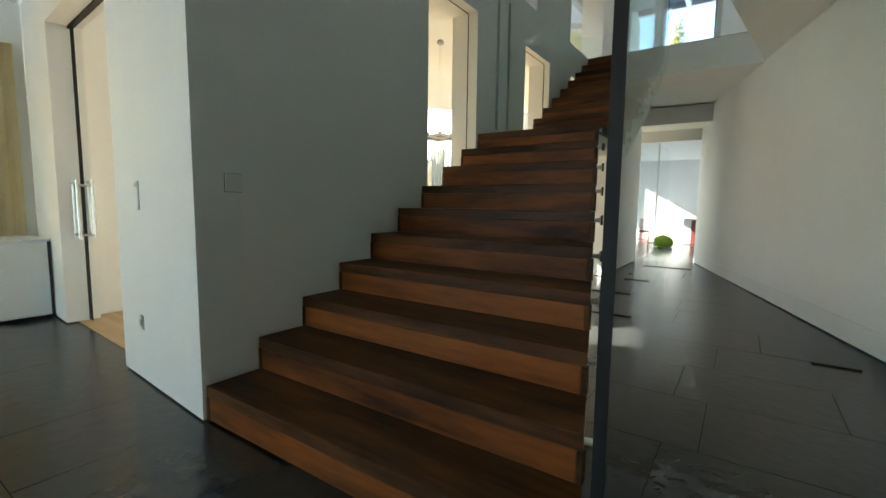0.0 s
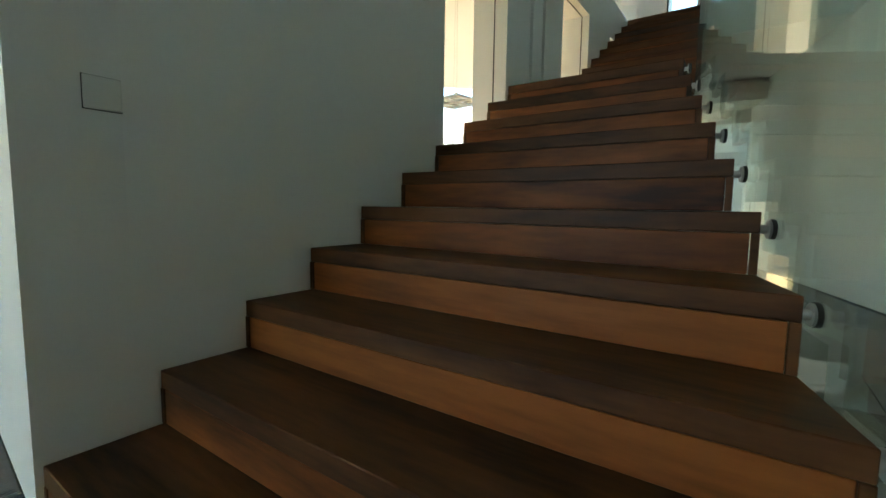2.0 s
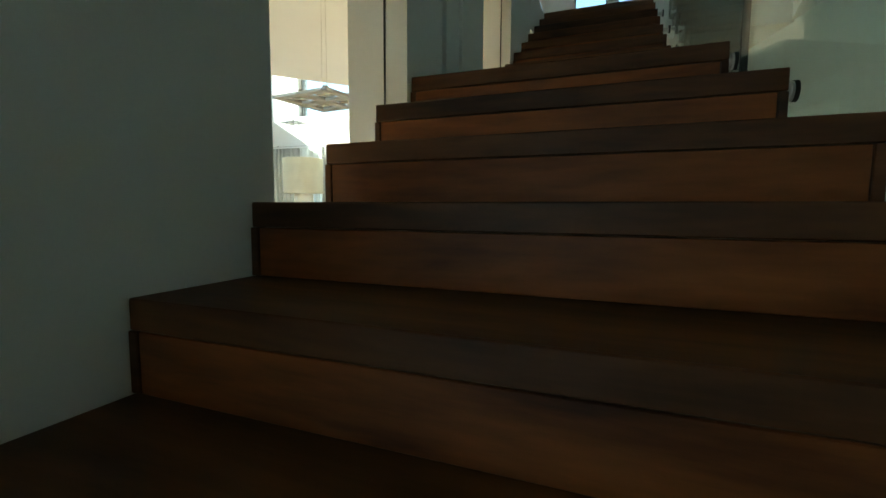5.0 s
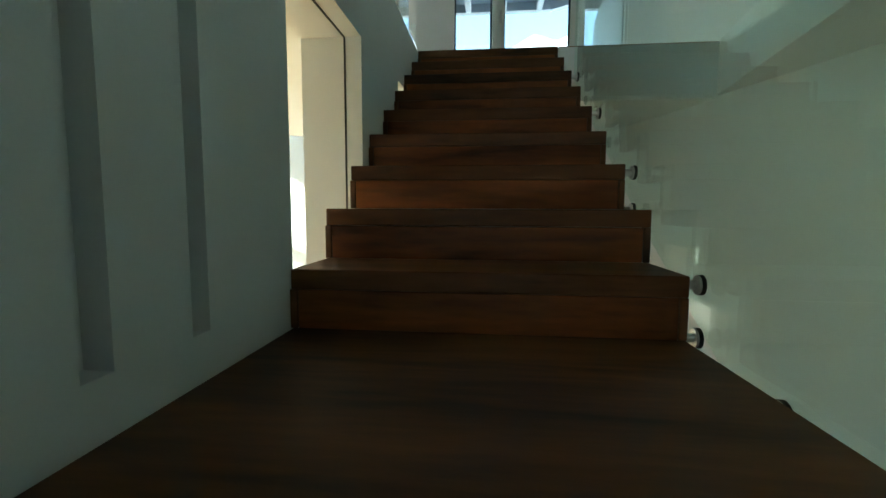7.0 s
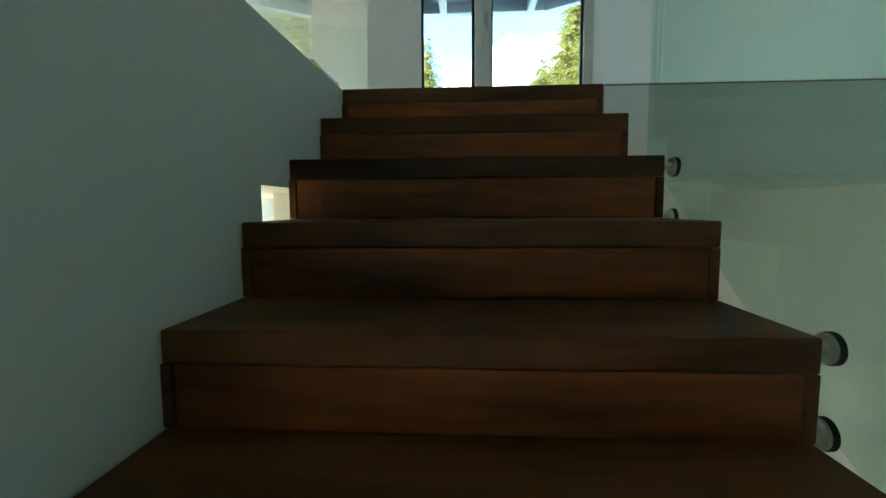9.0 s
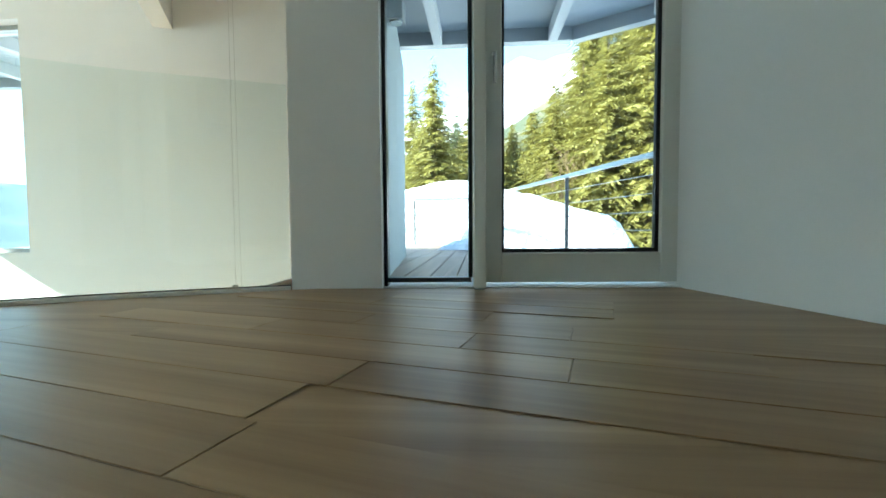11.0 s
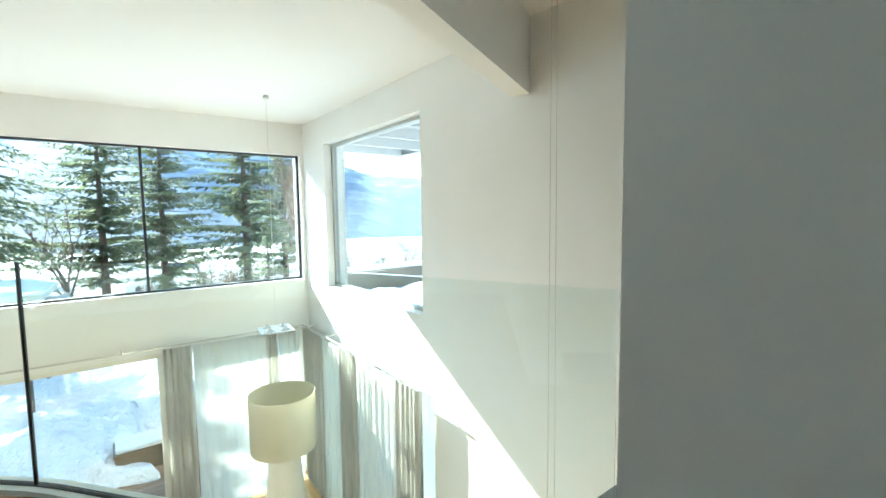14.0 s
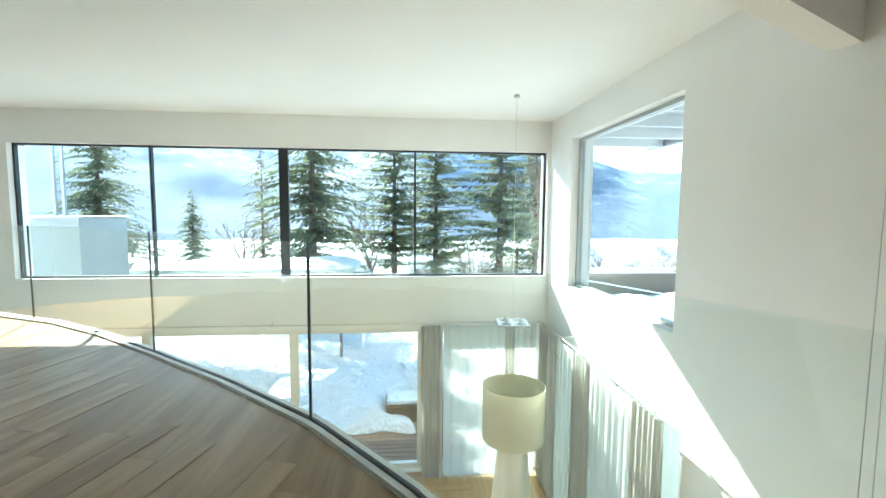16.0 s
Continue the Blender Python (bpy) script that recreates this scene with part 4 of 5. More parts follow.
part("roof", boxed(-3.0, 3.0, -6.0, 5.5, 1.251 - gz, 1.55 - gz, bevel=0.03), M_SNOW, nb, "snow covered roof plate")
ch = holder("chimney_block", pose(-10.5, -3.9, 0), "pale grey rendered wall block", "wall block")
part("body", boxed(-0.8, 0.8, -0.9, 0.9, -0.4, 4.45, bevel=0.01), M_GREYWALL, ch)
part("cap", boxed(-0.85, 0.85, -0.95, 0.95, 4.451, 4.50, bevel=0.01), M_ALU, ch)
for y in (-0.85, 0.28, 0.46):
    part("screen_post", boxed(0.55, 0.61, y, y + 0.06, 4.501, 6.3, bevel=0.006), M_ALU, ch, "grey metal post")
part("screen", boxed(0.57, 0.585, -0.79, 0.279, 4.55, 6.25), M_CLEARG, ch, "glass wind screen")
for x, y, w, d, h in ((-95, 40, 9, 12, 6), (-120, 10, 12, 9, 6), (-110, 75, 10, 10, 7), (-70, 78, 8, 9, 5), (-58, 24, 8, 9, 5)):
    z = ground_z(x, y)
    hs = holder("farmhouse", pose(x, y, z), "distant farmhouse with a snow covered gable roof", "house")
    part("wall", boxed(-w / 2, w / 2, -d / 2, d / 2, -1, h * 0.6), M_FRAME, hs)
    bm = bmesh.new()
    for yy in (-d / 2 - 0.6, d / 2 + 0.6):
        for px, pz in ((-w / 2 - 0.6, h * 0.55), (0, h), (w / 2 + 0.6, h * 0.55)):
            bm.verts.new((px, yy, pz))
    bm.verts.ensure_lookup_table()
    v = bm.verts
    for f in ((0, 1, 4, 3), (1, 2, 5, 4), (0, 2, 1), (3, 4, 5), (0, 3, 5, 2)):
        bm.faces.new([v[i] for i in f])
    part("roof", bm, M_SNOW, hs)
    for yy in (-d / 4, 0, d / 4):
        part("window", boxed(w / 2, w / 2 + 0.05, yy - 0.5, yy + 0.5, 1.0, 2.2), M_DARKFRAME, hs)
fw = random.Random(9)
verts, faces = [], []
for k in range(260):
    x, y = fw.uniform(-170, -45), fw.uniform(-110, 150)
    z, h = ground_z(x, y), fw.uniform(4, 9)
    vv, ff = spruce_crown(k, h, h * 0.22, 0.2, 8, 5, 0.3, 2)
    o = len(verts)
    verts += [(a + x, b + y, c + z) for a, b, c in vv]
    faces += [tuple(i + o for i in f) for f in ff]
me = bpy.data.meshes.new("far_wood")
me.from_pydata(verts, [], faces)
me.materials.append(M_FARSPRUCE)
tagged(new("far_wood", me), "scattered dark conifers in the valley", "trees", kind="stuff")
verts, faces = [], []
for k in range(420):
    x, y = fw.uniform(-60, 130), fw.uniform(48, 230)
    z, h = ground_z(x, y), fw.uniform(11, 18)
    vv, ff = spruce_crown(k + 900, h, h * 0.17, 0.5, 9, 5, 0.35, 2)
    o = len(verts)
    verts += [(a + x, b + y, c + z) for a, b, c in vv]
    faces += [tuple(i + o for i in f) for f in ff]
me = bpy.data.meshes.new("hill_wood")
me.from_pydata(verts, [], faces)
me.materials.append(M_SPRUCE)
tagged(new("hill_wood", me), "dark conifer forest on the hillside", "trees", kind="stuff")

def scatter(name, count, xr, yr, hr, spread, mat, label, seed, near=False):
    """Many small crowns strewn over a stretch of ground, joined."""
    rs = random.Random(seed)
    verts, faces = [], []
    for k in range(count):
        x, y = rs.uniform(*xr), rs.uniform(*yr)
        h = rs.uniform(*hr)
        vv, ff = spruce_crown(seed * 100 + k, h, h * spread, 0.1, 8, 6, -0.2 if near else 0.25, 4 if near else 2)
        o, z = len(verts), ground_z(x, y)
        verts += [(a + x, b + y, c + z) for a, b, c in vv]
        faces += [tuple(i + o for i in f) for f in ff]
    me = bpy.data.meshes.new(name)
    me.from_pydata(verts, [], faces)
    me.materials.append(mat)
    return tagged(new(name, me), label, "shrubs", kind="stuff")


scatter("brown_shrubs", 260, (-120, -42), (-60, 50), (1.8, 4.2), 0.5, M_LARCH, "leafless brown shrubs in the snow", 61)
scatter("valley_copse", 420, (-150, -60), (10, 110), (5.0, 9.5), 0.3, M_FARSPRUCE, "dark copse in the snowy valley", 62)
scatter("valley_shrubs", 420, (-110, -34), (12, 75), (2.5, 5.0), 0.5, M_LARCH, "brown winter shrubs in the valley", 63)

# ---- living room ----


def wave_sheet(a, b, z0, z1, folds, depth, seed, thick=0.004, flare=0.25):
    """A hanging curtain from plan point a to b with pleats that loosen downwards."""
    a, b = Vector(a), Vector(b)
    d = (b - a).normalized()
    nrm = Vector((-d.y, d.x))
    rnd = random.Random(seed)
    ph = [rnd.uniform(0, 6.28) for _ in range(4)]
    nx, nz = max(24, int(folds * 8)), 9
    bm = bmesh.new()
    front, back = [], []
    for j in range(nz + 1):
        v = j / nz
        fr, bk = [], []
        for i in range(nx + 1):
            u = i / nx
            w = math.sin(u * folds * 6.283 + ph[0] + 0.8 * math.sin(u * 7 + ph[1])) + 0.45 * math.sin(u * folds * 2.3 * 6.283 + ph[2])
            off = w * depth * (0.55 + flare * v + 0.12 * math.sin(u * 9 + ph[3]))
            p = a.lerp(b, u)
            zz = z1 + (z0 - z1) * v
            for lst, k in ((fr, thick / 2), (bk, -thick / 2)):
                q = p + nrm * (off + k)
                lst.append(bm.verts.new((q.x, q.y, zz)))
        front.append(fr), back.append(bk)
    for g, flip in ((front, False), (back, True)):
        for j in range(nz):
            for i in range(nx):
                f = (g[j][i], g[j + 1][i], g[j + 1][i + 1], g[j][i + 1])
                bm.faces.new(f[::-1] if flip else f)
    for j in (0, nz):
        for i in range(nx):
            bm.faces.new((front[j][i], front[j][i + 1], back[j][i + 1], back[j][i]))
    for i in (0, nx):
        for j in range(nz):
            bm.faces.new((front[j][i], back[j][i], back[j + 1][i], front[j + 1][i]))
    return bm


def curtain(a, b, z0, z1, folds, depth, seed, mat, label, group="curtains"):
    bm = wave_sheet(a, b, z0, z1, folds, depth, seed)
    return tagged(mesh_ob("curtain", bm, mat, True), label, "curtain", group)


XC, YC = XW + 0.20, YN - 0.19
curtain((XC, 3.98), (XC, 4.35), 0.015, 2.72, 4, 0.035, 1, M_DRAPE, "grey linen curtain gathered at the terrace door")
curtain((XC, 4.36), (XC, 5.42), 0.03, 2.71, 6, 0.02, 2, M_SHEER, "sheer white curtain over the glass")
curtain((XC, 5.43), (XC, 5.62), 0.015, 2.72, 3, 0.03, 3, M_DRAPE, "grey linen curtain gathered in a narrow fold")
curtain((XC, 5.63), (XC, 5.98), 0.03, 2.71, 3, 0.02, 4, M_SHEER, "sheer white curtain over the glass")
curtain((XC + 0.02, YC), (-6.35, YC), 0.015, 2.72, 7, 0.04, 5, M_DRAPE, "grey linen curtain gathered in the corner")
curtain((-6.34, YC), (-5.75, YC), 0.03, 2.71, 4, 0.018, 6, M_SHEER, "sheer white curtain over the glass")
curtain((-5.74, YC), (-5.2, YC), 0.015, 2.72, 5, 0.035, 7, M_DRAPE, "grey linen curtain hung beside a sheer one")
curtain((-5.19, YC), (-4.15, YC), 0.03, 2.71, 7, 0.026, 8, M_SHEER, "sheer white curtain over the glass")
curtain((-4.14, YC), (-3.62, YC), 0.015, 2.72, 5, 0.04, 9, M_DRAPE, "grey linen curtain bunched at the rail's end")
curtain((XC, -2.9), (XC, -1.5), 0.015, 2.72, 9, 0.04, 10, M_DRAPE, "grey linen curtain gathered at the terrace door")
for pts in (((XC, -3.0, 2.76), (XC, 6.04, 2.76)), ((XC, YC, 2.761), (-3.5, YC, 2.761))):
    cr = holder("curtain_rail", pose(*pts[0]), "slim steel curtain rail with brackets", "curtain rail", "curtain rails")
    bm = bmesh.new()
    rod(bm, (0, 0, 0), Vector(pts[1]) - Vector(pts[0]), 0.012, seg=10)
    part("rail", bm, M_STEEL, cr)
    for k in range(5):
        p = (Vector(pts[1]) - Vector(pts[0])) * (0.06 + 0.22 * k)
        bm = bmesh.new()
        o = Vector((-0.2, 0, 0.03)) if pts[0][0] == pts[1][0] else Vector((0, 0.19, 0.03))
        rod(bm, p, p + o, 0.008, seg=8)
        rod(bm, p + Vector((0, 0, -0.02)), p + Vector((0, 0, 0.03)), 0.018, seg=10)
        part("bracket", bm, M_STEEL, cr)


def lathe(profile, seg=40):
    """Turns (radius, height) pairs about the upright axis."""
    bm = bmesh.new()
    rings = []
    for r, z in profile:
        rings.append([bm.verts.new((r * math.cos(6.28318 * k / seg), r * math.sin(6.28318 * k / seg), z)) for k in range(seg)])
    for a, b in zip(rings, rings[1:]):
        for k in range(seg):
            bm.faces.new((a[k], a[(k + 1) % seg], b[(k + 1) % seg], b[k]))
    bmesh.ops.recalc_face_normals(bm, faces=bm.faces)
    return bm


fl = holder("floor_lamp", pose(-5.55, 5.15, 0), "giant cream floor lamp with a drum shade", "lamp")
part("foot", lathe([(0.001, 0.0), (0.34, 0.0), (0.345, 0.02), (0.31, 0.40), (0.25, 0.95), (0.20, 1.48), (0.19, 1.66), (0.001, 1.68)]), M_LAMPFOOT, fl, smooth=True)
part("shade", lathe([(0.405, 1.59), (0.415, 1.60), (0.42, 2.32), (0.42, 2.33), (0.413, 2.33), (0.413, 2.32), (0.408, 1.61), (0.195, 1.605), (0.195, 1.59), (0.405, 1.59)], 72), M_SHADE, fl, "cream drum shade")


def pendant(x, y, z, label, top=CEIL):
    """A square steel plate with four reflector lamps on two wires."""
    p = holder("pendant_lamp", pose(x, y, z, 0, 0, -7), label, "lamp", "pendant lamps")
    h = 0.21
    for a in ((-h, -h + 0.045, -h, h), (h - 0.045, h, -h, h), (-0.025, 0.025, -h, h)):
        part("plate", boxed(a[0], a[1], a[2], a[3], 0, 0.018, bevel=0.003, seg=1), M_STEEL, p)
    for y0 in (-h, -0.025, h - 0.045):
        for x0, x1 in ((-h + 0.046, -0.026), (0.026, h - 0.046)):
            part("plate", boxed(x0, x1, y0, y0 + (0.05 if y0 == -0.025 else 0.045), 0.001, 0.017), M_STEEL, p)
    for sx in (-1, 1):
        for sy in (-1, 1):
            bm = lathe([(0.001, 0.060), (0.016, 0.058), (0.02, 0.04), (0.05, 0.022), (0.06, 0.010), (0.05, 0.004), (0.001, 0.004)], 24)
            bmesh.ops.translate(bm, verts=bm.verts, vec=(sx * 0.096, sy * 0.096, 0.004))
            part("reflector_lamp", bm, M_LED, p, "glass reflector lamp", smooth=True)
    for s in (-1, 1):
        bm = bmesh.new()
        rod(bm, (s * 0.02, 0, 0.017), (0.0 + s * 0.012, 0, top - z - 0.03), 0.0012, seg=5)
        part("wire", bm, M_STEEL, p)
    bm = bmesh.new()
    rod(bm, (0, 0, top - z - 0.04), (0, 0, top - z - 0.001), 0.045, 0.03, 16)
    part("canopy", bm, M_STEEL, p)
    return p


pendant(-0.85, 4.80, 3.31, "square steel pendant with four reflector lamps")
pendant(-0.83, -0.50, 1.885, "square steel pendant hung low under the gallery", 2.998)
pendant(-5.8, 5.18, 3.11, "square steel pendant with four reflector lamps")


def pillow(w, h, d, seg=10):
    """A soft rounded pad centred on its origin."""
    bm = bmesh.new()
    bmesh.ops.create_cube(bm, size=1)
    bmesh.ops.subdivide_edges(bm, edges=bm.edges, cuts=seg, use_grid_fill=True)
    for v in bm.verts:
        x, y, z = (c * 2 for c in v.co)
        k = 1 - 0.30 * (abs(x) ** 4 * abs(y) ** 4) 
        fz = (1 - 0.55 * max(abs(x), abs(y)) ** 5)
        sx = (1 - 0.10 * abs(z) ** 3) * k
        v.co = (x * w / 2 * sx, y * h / 2 * sx, z * d / 2 * fz)
    return bm


def sofa():
    s = holder("sofa", pose(-4.6, 1.9, 0), "grey curved sofa with tufted seat and loose dark cushions", "sofa")
    c, r0, r1 = Vector((0.3, -1.6, 0)), 1.35, 2.75
    for k in range(6):
        a0, a1 = radians(80 + k * 13), radians(80 + (k + 1) * 13 - 0.5)
        bm = bmesh.new()
        pts = [c + Vector((math.cos(a), math.sin(a), 0)) * r for r, a in ((r0, a0), (r1, a0), (r1, a1), (r0, a1))]
        vs = [bm.verts.new((p.x, p.y, z)) for z in (0.22, 0.43) for p in pts]
        for f in ((3, 2, 1, 0), (4, 5, 6, 7), (0, 1, 5, 4), (1, 2, 6, 5), (2, 3, 7, 6), (3, 0, 4, 7)):
            bm.faces.new([vs[i] for i in f])
        bmesh.ops.recalc_face_normals(bm, faces=bm.faces)
        soften(bm, 0.05, 4)
        part("seat", bm, M_SOFA, s, smooth=True)
        bm = bmesh.new()
        pts = [c + Vector((math.cos(a), math.sin(a), 0)) * r for r, a in ((r0 + 0.05, a0), (r1, a0), (r1, a1), (r0 + 0.05, a1))]
        vs = [bm.verts.new((p.x, p.y, z)) for z in (0.05, 0.219) for p in pts]
        for f in ((3, 2, 1, 0), (4, 5, 6, 7), (0, 1, 5, 4), (1, 2, 6, 5), (2, 3, 7, 6), (3, 0, 4, 7)):
            bm.faces.new([vs[i] for i in f])
        bmesh.ops.recalc_face_normals(bm, faces=bm.faces)
        part("base", bm, M_SOFABACK, s)
        if k < 5:
            am = (a0 + a1) / 2
            p = c + Vector((math.cos(am), math.sin(am), 0)) * (r1 - 0.12)
            bm = pillow(0.74, 0.54, 0.22)
            ob = part("back_cushion", bm, M_SOFABACK, s, "dark grey back cushion", smooth=True)
            ob.matrix_local = Matrix.Translation((p.x, p.y, 0.66)) @ Matrix.Rotation(am + radians(90), 4, 'Z') @ Matrix.Rotation(radians(78), 4, 'X')
    for k, (a, r, tilt) in enumerate(((radians(124), 2.42, 62), (radians(116), 2.30, 55), (radians(92), 2.40, 62))):
        p = c + Vector((math.cos(a), math.sin(a), 0)) * r
        ob = mesh_ob("throw_cushion", pillow(0.46, 0.44, 0.16), M_CUSHION, True)
        ob.matrix_world = Matrix.Translation((p.x - 4.6, p.y + 1.9, 0.62)) @ Matrix.Rotation(a + radians(90), 4, 'Z') @ Matrix.Rotation(radians(tilt), 4, 'X')
        tagged(ob, "dark cushion with a pale floral medallion on the sofa", "cushion", "cushions")
        bm = bmesh.new()
        for j in range(16):
            th = j * 6.283 / 16
            for rr, sz in ((0.055, 0.016), (0.10, 0.020), (0.14, 0.012)):
                q = Vector((math.cos(th + rr * 9) * rr, math.sin(th + rr * 9) * rr, 0.074 - rr * 0.05))
                bmesh.ops.create_icosphere(bm, subdivisions=1, radius=sz * 0.7, matrix=Matrix.Translation(q) @ Matrix.Diagonal((1, 1, 0.15, 1)))
        em = part("embroidery", bm, M_SHEER, ob, "pale floral embroidery")


sofa()
ct = holder("coffee_table", pose(-3.45, 0.75, 0), "low round black glass coffee table", "table")
part("tabletop", lathe([(0.001, 0.30), (0.70, 0.30), (0.74, 0.315), (0.74, 0.335), (0.72, 0.35), (0.001, 0.35)], 64), M_BLACKGLASS, ct, smooth=False)
part("foot", lathe([(0.001, 0.021), (0.50, 0.021), (0.46, 0.16), (0.46, 0.299), (0.001, 0.299)], 48), M_BLACKGLASS, ct)


def rug():
    """A shaggy rug: a thin pad with thousands of short upright tufts."""
    rnd = random.Random(4)
    g = holder("rug", pose(-3.4, 1.6, 0), "shaggy grey-beige rug on the oak floor", "rug")
    part("backing", boxed(-1.5, 1.35, -2.0, 2.2, 0.0, 0.008), M_RUG, g)
    verts, faces = [], []
    for _ in range(26000):
        x, y = rnd.uniform(-1.5, 1.35), rnd.uniform(-2.0, 2.2)
        a, h = rnd.uniform(0, 6.28), rnd.uniform(0.02, 0.04)
        dx, dy = math.cos(a) * 0.007, math.sin(a) * 0.007
        lx, ly = rnd.uniform(-0.02, 0.02), rnd.uniform(-0.02, 0.02)
        i = len(verts)
        verts += [(x - dx, y - dy, 0.008), (x + dx, y + dy, 0.008), (x + lx, y + ly, 0.008 + h)]
        faces.append((i, i + 1, i + 2))
    me = bpy.data.meshes.new("pile")
    me.from_pydata(verts, [], faces)
    me.materials.append(M_RUG)
    p = new("pile", me)
    p.parent = g


rug()
ar = holder("armchair", pose(-3.75, 3.55, 0, 0, 0, 25), "dark wooden lounge chair with angular arms", "chair")
part("seat", boxed(-0.3, 0.3, -0.3, 0.3, 0.34, 0.42, bevel=0.02), M_SOFABACK, ar)
part("backrest", boxed(-0.3, 0.3, -0.36, -0.29, 0.40, 0.78, bevel=0.02), M_SOFABACK, ar)
for sx in (-0.36, 0.30):
    part("arm", boxed(sx, sx + 0.06, -0.36, 0.40, 0.52, 0.60, bevel=0.012), M_DARKFRAME, ar)
    for y in (-0.34, 0.32):
        part("leg", boxed(sx + 0.005, sx + 0.055, y, y + 0.05, 0.04, 0.519, bevel=0.006), M_DARKFRAME, ar)

# ---- vestibule ----
pd = holder("door_2", POCKET @ pose(-2.755, 0.165, 0), "frameless glass pocket door with steel bar handles", "door", kind="structure")
part("pane", boxed(-0.055, -0.02, -0.006, 0.006, 0.01, 2.60), M_CLEARG, pd)
for x in (-0.022, 0.036):
    part("edge", boxed(x, x + 0.006, -0.007, 0.007, 0.008, 2.60), M_RUBBER, pd, "black door seal")
part("track", boxed(-0.05, 1.64, -0.02, 0.02, 2.600, 2.619), M_RUBBER, pd, "black ceiling track")
for x in (-0.045, 0.085):
    bm = bmesh.new()
    for z in (0.80, 1.24):
        rod(bm, (x, -0.055, z), (x, 0.055, z), 0.011, seg=10)
    for y in (-0.055, 0.055):
        rod(bm, (x, y, 0.77), (x, y, 1.29), 0.012, seg=12)
    part("bar_handle", bm, M_STEEL, pd, "brushed steel bar handle")
for z in (0.80, 1.262):
    part("handle_bridge", boxed(-0.055, 0.095, -0.068, -0.048, z - 0.012, z + 0.012, bevel=0.003, seg=1), M_STEEL, pd)
cells_wall("wall_room_side", Matrix.Translation((-2.93, 0, 0)) @ turn, -3.30, -2.72, 0, 2.99, 0.12)
sb = holder("sideboard", pose(-3.45, -5.2, 0), "white low sideboard under the window", "sideboard")
part("body", boxed(-0.29, 0.24, -1.6, 1.66, 0.02, 0.72, bevel=0.003, seg=1), M_LACQUER, sb)
part("top", boxed(-0.30, 0.26, -1.61, 1.68, 0.7205, 0.745, bevel=0.003, seg=1), M_LACQUER, sb)
for y in (-1.6, -0.52, 0.57):
    part("door", boxed(0.2405, 0.258, y + 0.004, y + 1.08, 0.03, 0.716, bevel=0.002, seg=1), M_LACQUER, sb)
curtain((-3.66, -6.5), (-3.66, -3.58), 0.76, 2.58, 26, 0.022, 20, M_GOLD, "pale gold pleated curtain glowing in the sun", "gold curtains")


def plate(name, m, w, h, label, category, inner=None):
    """A flush wall plate in the local x-z plane facing -y."""
    p = holder(name, m, label, category)
    part("frame", boxed(-w / 2, w / 2, -0.010, -0.0005, -h / 2, h / 2, bevel=0.002, seg=1), M_LACQUER, p)
    part("gap", boxed(-w / 2 - 0.0022, w / 2 + 0.0022, -0.0016, -0.0004, -h / 2 - 0.0022, h / 2 + 0.0022), M_RUBBER, p, "thin dark gap")
    if inner:
        inner(p)
    return p


plate("wall_panel", Matrix.Translation((0, -3.562, 1.21)) @ Matrix.Rotation(radians(90), 4, 'Z'), 0.092, 0.092, "white square flush wall cover", "wall plate")
plate("light_switch", Matrix.Translation((-2.93, -2.98, 1.09)) @ turn, 0.085, 0.085, "white square light switch", "switch")


def slot_reader(p):
    part("key", boxed(-0.018, 0.018, -0.014, -0.0105, 0.05, 0.072, bevel=0.002, seg=1), M_STEEL, p, "steel key")


plate("wall_intercom", POCKET @ pose(-0.776, 0, 1.143), 0.045, 0.165, "narrow white wall control with a steel key", "wall control", slot_reader)


def socket_face(p):
    bm = bmesh.new()
    rod(bm, (0, -0.0145, 0), (0, -0.0101, 0), 0.021, seg=20)
    part("insert", bm, M_STEEL, p, "grey round insert")


plate("wall_socket", POCKET @ pose(-0.82, 0, 0.366), 0.05, 0.085, "small white wall socket", "socket", socket_face)
plate("wall_socket", Matrix.Translation((-2.93, -2.95, 0.30)) @ turn, 0.085, 0.085, "white wall socket low on the wall", "socket", socket_face)
bm = bmesh.new()
rod(bm, (-3.2, -4.4, 2.985), (-3.2, -4.4, 2.999), 0.09, seg=24)
tagged(mesh_ob("ceiling_vent", bm, M_ALU), "round grey ceiling vent", "vent")

# ---- hall and the room at its end ----
cells_wall("wall_passage_header", pose(0, 5.40, 0), -0.33, 1.42, 2.45, 2.679, 0.12)
gp = holder("glass_partition", pose(0.35, 5.0, 0), "clear glass partition wall beside the passage", "partition")
part("pane", boxed(-0.006, 0.006, 0.0, 2.4, 0.0, 2.67), M_CLEARG, gp)
part("pane", boxed(-0.006, 0.006, 2.42, 4.4, 0.0, 2.67), M_CLEARG, gp)
part("joint", boxed(-0.012, 0.012, 2.40, 2.42, 0.0, 2.67), M_STEEL, gp)
cells_wall("wall_far_room", pose(0, 12.0, 0), -2.2, 4.5, 0, 3.0, 0.2)
cells_wall("wall_far_room_west", Matrix.Translation((-1.9, 0, 0)) @ turn, 6.6, 12.0, 0, 2.99, 0.2, holes=[(6.75, 11.6, 0.05, 2.6)])
slab("floor_far_room", [(-1.9, 6.6), (-0.33, 6.6), (-0.33, 12), (-1.9, 12)], -0.3, -0.012, M_SLATE, "black slate floor", "floor")
slab("ceiling_far_room", [(-2.1, 6.6), (-0.33, 6.6), (-0.33, 12.2), (-2.1, 12.2)], 2.68, 3.0, M_CEIL, "white ceiling", "ceiling")
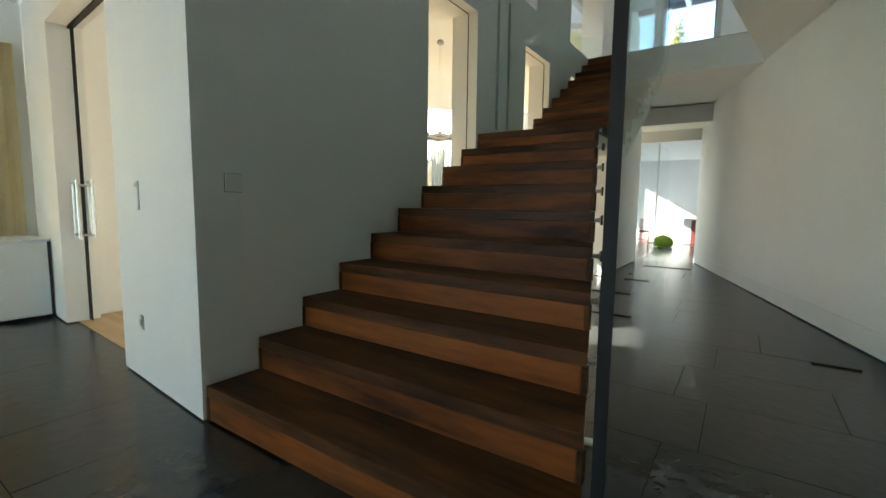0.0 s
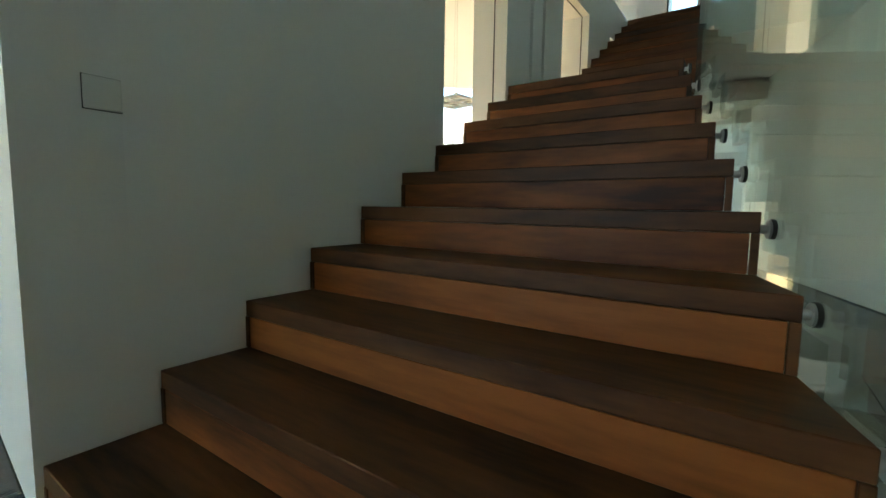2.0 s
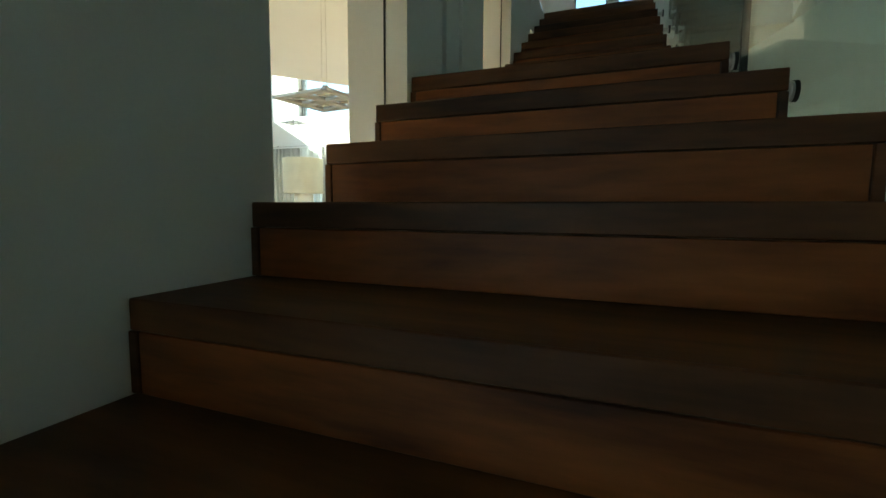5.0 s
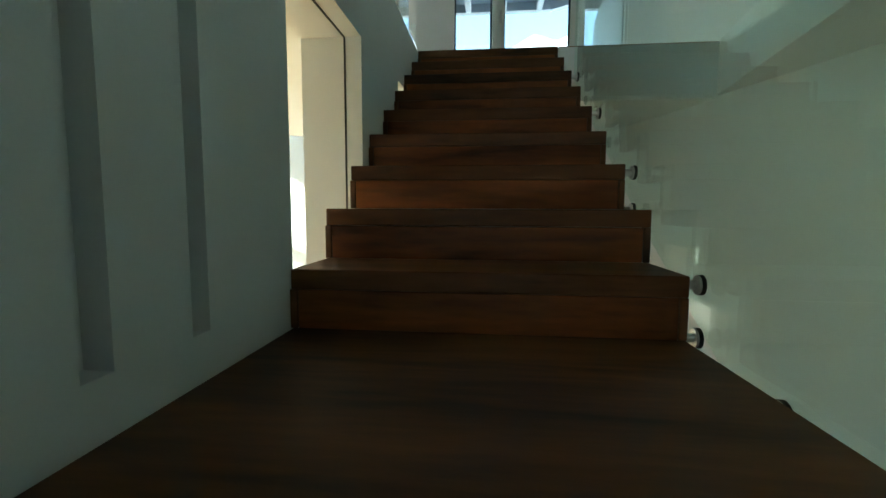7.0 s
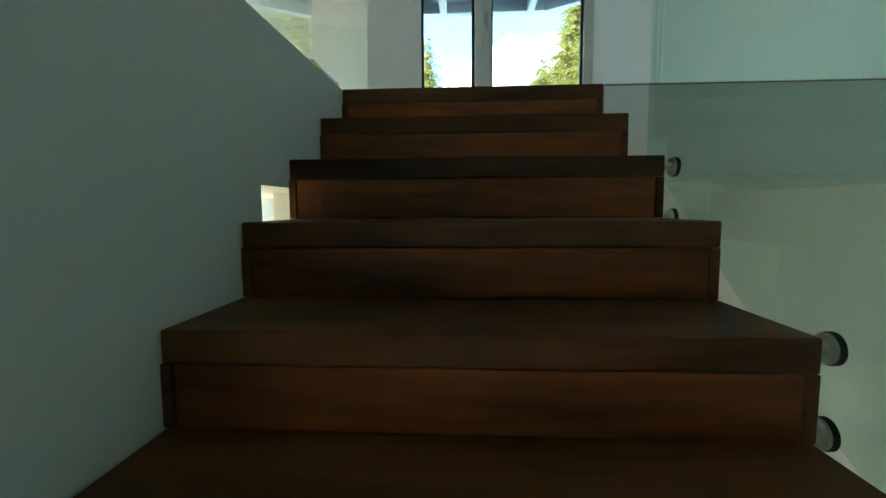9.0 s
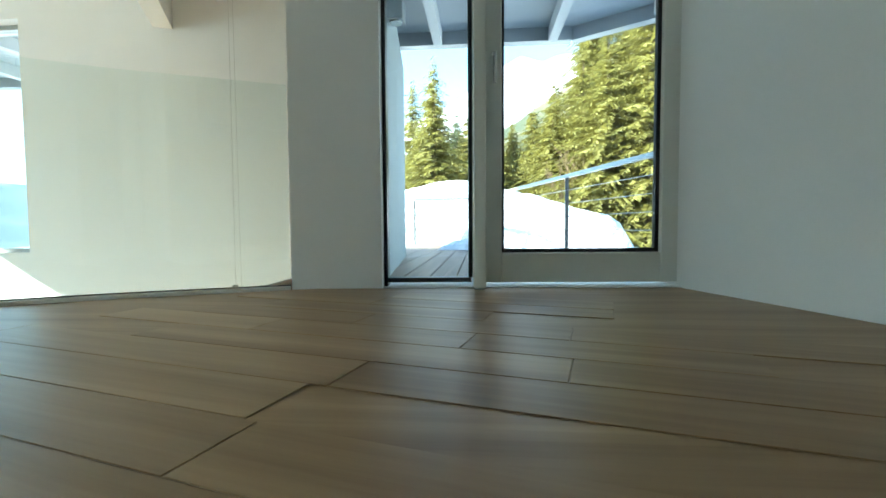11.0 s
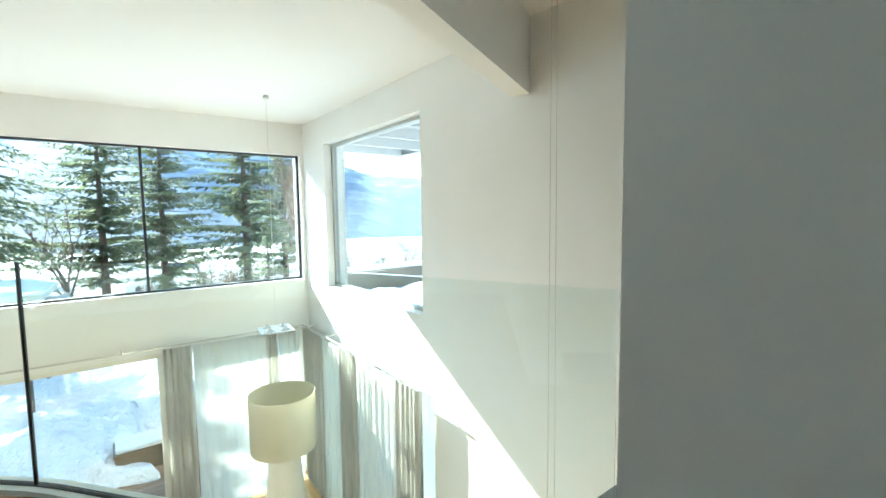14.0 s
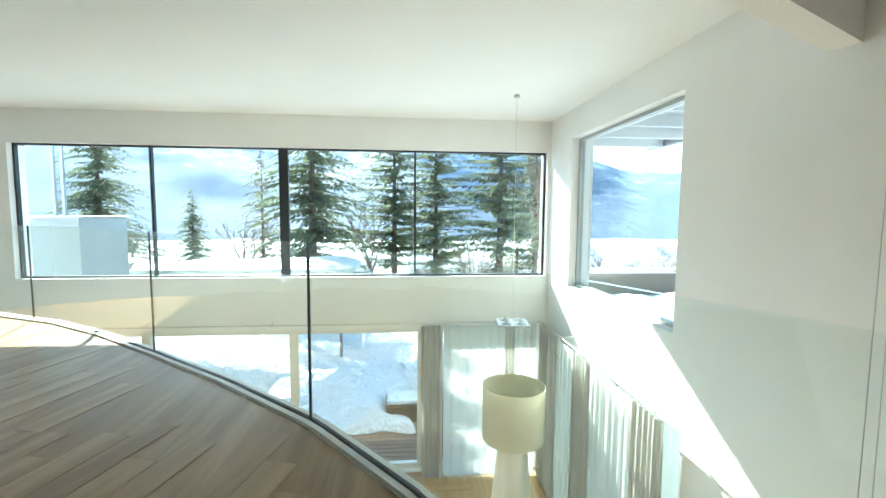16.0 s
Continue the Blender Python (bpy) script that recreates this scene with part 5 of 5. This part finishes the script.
rc = holder("cabinet", pose(0.98, 10.4, 0), "dark red lacquered cabinet with white drawers", "cabinet")
part("body", boxed(-0.06, 0.24, -0.3, 0.5, 0.0, 0.74, bevel=0.01), M_RED, rc)
part("top", boxed(-0.30, 0.26, -0.32, 0.52, 0.741, 0.775, bevel=0.005), M_LACQUER, rc)
part("drawer", boxed(-0.28, -0.062, -0.29, 0.49, 0.38, 0.735, bevel=0.008), M_LACQUER, rc)
part("drawer", boxed(-0.28, -0.062, -0.29, 0.49, 0.02, 0.375, bevel=0.008), M_LACQUER, rc)
bb = bmesh.new()
bmesh.ops.create_uvsphere(bb, u_segments=20, v_segments=12, radius=0.3)
for v in bb.verts:
    v.co.z = max(-0.12, v.co.z * (0.75 + 0.5 * max(0, v.co.x))) + 0.12
    v.co.x *= 1.15
ob = mesh_ob("beanbag", bb, M_LIME, True)
ob.matrix_world = pose(0.28, 8.9, -0.002, 0, 0, 200)
tagged(ob, "lime green beanbag on the floor", "beanbag")
dc = holder("chair", pose(-0.12, 8.2, -0.012, 0, 0, -80), "slim metal chair with a grey seat", "chair")
part("seat", boxed(-0.22, 0.22, -0.22, 0.22, 0.44, 0.47, bevel=0.01), M_SOFABACK, dc)
part("backrest", boxed(-0.22, 0.22, -0.24, -0.21, 0.55, 0.85, bevel=0.01), M_SOFABACK, dc)
for sx in (-0.2, 0.2):
    for sy in (-0.2, 0.2):
        bm = bmesh.new()
        rod(bm, (sx, sy, 0.0), (sx, sy, 0.439 if sy > 0 else 0.549), 0.011, seg=8)
        part("leg", bm, M_CHROME, dc)
# No real trim: an added strip imitates a soft shadow band on the wall.
tagged(mesh_ob("baseboard", boxed(-0.02, 5.8, -0.012, -0.001, 0.17, 0.19), M_PLASTER), "thin added strip standing in for a soft shadow along the wall", "trim", kind="structure").matrix_world = east @ Matrix.Translation((-5.0, 0, 0))

# ---- floor boards, tiles (pieces) ----


def plank_field(parent_name, ox, oy, ang, rows, width, length, z, mat, inside, name="plank", limit=300, thick=0.011):
    """Boards in running rows; boards wholly inside the outline are laid, cut ones shortened at random joints."""
    par = bpy.data.objects[parent_name]
    rnd = random.Random(17)
    rot = Matrix.Rotation(ang, 4, 'Z')
    made = {}
    count = 0
    for j in range(-rows, rows):
        x = -14 + rnd.uniform(0, length)
        while x < 14:
            ln = rnd.choice((length, length * 0.75, length * 0.55))
            cs = [Matrix.Translation((ox, oy, z)) @ rot @ Vector((x + u, j * width + v, 0)) for u in (0, ln) for v in (0, width)]
            if all(inside(c.x, c.y) for c in cs) and count < limit:
                key = round(ln, 3)
                if key not in made:
                    bm = boxed(0.001, ln - 0.0015, 0.001, width - 0.0015, -thick, 0.0, bevel=0.0015, seg=1)
                    me = bpy.data.meshes.new(name)
                    bm.to_mesh(me)
                    bm.free()
                    me.materials.append(mat)
                    made[key] = me
                ob = new(name, made[key])
                ob.parent = par
                ob.matrix_world = Matrix.Translation((ox, oy, z)) @ rot @ Matrix.Translation((x, j * width, rnd.uniform(-0.0005, 0.0003)))
                count += 1
            x += ln


def groove(name, y, x, z1, y0):
    """A thin shadow gap round an opening's reveal."""
    ob = holder(name, pose(x, y, 0), "thin dark groove in the opening's white reveal", "trim", kind="structure")
    part("strip", boxed(-0.004, 0.004, -0.0035, 0.0005, 0.0, z1), M_DARKFRAME, ob)
    part("strip", boxed(-0.004, 0.004, y0 - y, -0.004, z1 - 0.0035, z1 + 0.0005), M_DARKFRAME, ob)


groove("trim_groove", -1.075, -0.104, 2.93, -1.86)
groove("trim_groove", 0.785, -0.078, 2.94, 0.025)
cells_wall("wall_far_room_east", Matrix.Translation((2.0, 0, 0)) @ turn, 5.3, 12.0, 0, 2.99, 0.2)


def inside_poly(pts):
    def test(x, y):
        c = False
        for (x0, y0), (x1, y1) in zip(pts, pts[1:] + pts[:1]):
            if (y0 > y) != (y1 > y) and x < (x1 - x0) * (y - y0) / (y1 - y0) + x0:
                c = not c
        return c
    return test


ARC_IN = [(p[0] + 0.05, p[1] - 0.04) for p in ARC]
slab("floor_gallery_bed", ARC_IN[:10] + [(-0.33, -1.2), (-0.33, 2.41), (-0.002, 2.41), (-0.002, 2.462), (1.108, 2.462), (1.108, 2.37), (2.29, 2.37), (1.62, 4.6), (-0.2, 4.45)], TOP - 0.0119, TOP - 0.0035, M_OAK, "oiled oak floor of the gallery", "floor")
plank_field("floor_gallery_bed", -2.5, 1.0, radians(-15), 60, 0.17, 1.25, TOP, M_OAK,
            inside_poly(ARC_IN[:10] + [(-0.34, -1.2), (-0.34, 2.41), (0.0, 2.47), (1.14, 2.47), (1.9, 2.9), (1.62, 4.6), (-0.2, 4.45)]), limit=300, thick=0.003)
plank_field("floor_hall", 1.0, -2.0, radians(0), 60, 0.62, 1.05, 0.0, M_SLATE,
            inside_poly([(-3.7, -8.5), (5.4, -8.5), (0.45, 8.8), (0.45, -3.7), (-3.7, -3.7)]), name="slate_tile", limit=300, thick=0.011)
plank_field("floor_living", -3.5, 2.0, radians(90), 30, 0.21, 2.2, 0.0025, M_HONEY,
            inside_poly([(-7.2, -1.0), (-0.4, -1.0), (-0.4, 6.1), (-7.2, 6.1)]), name="plank", limit=300, thick=0.004)
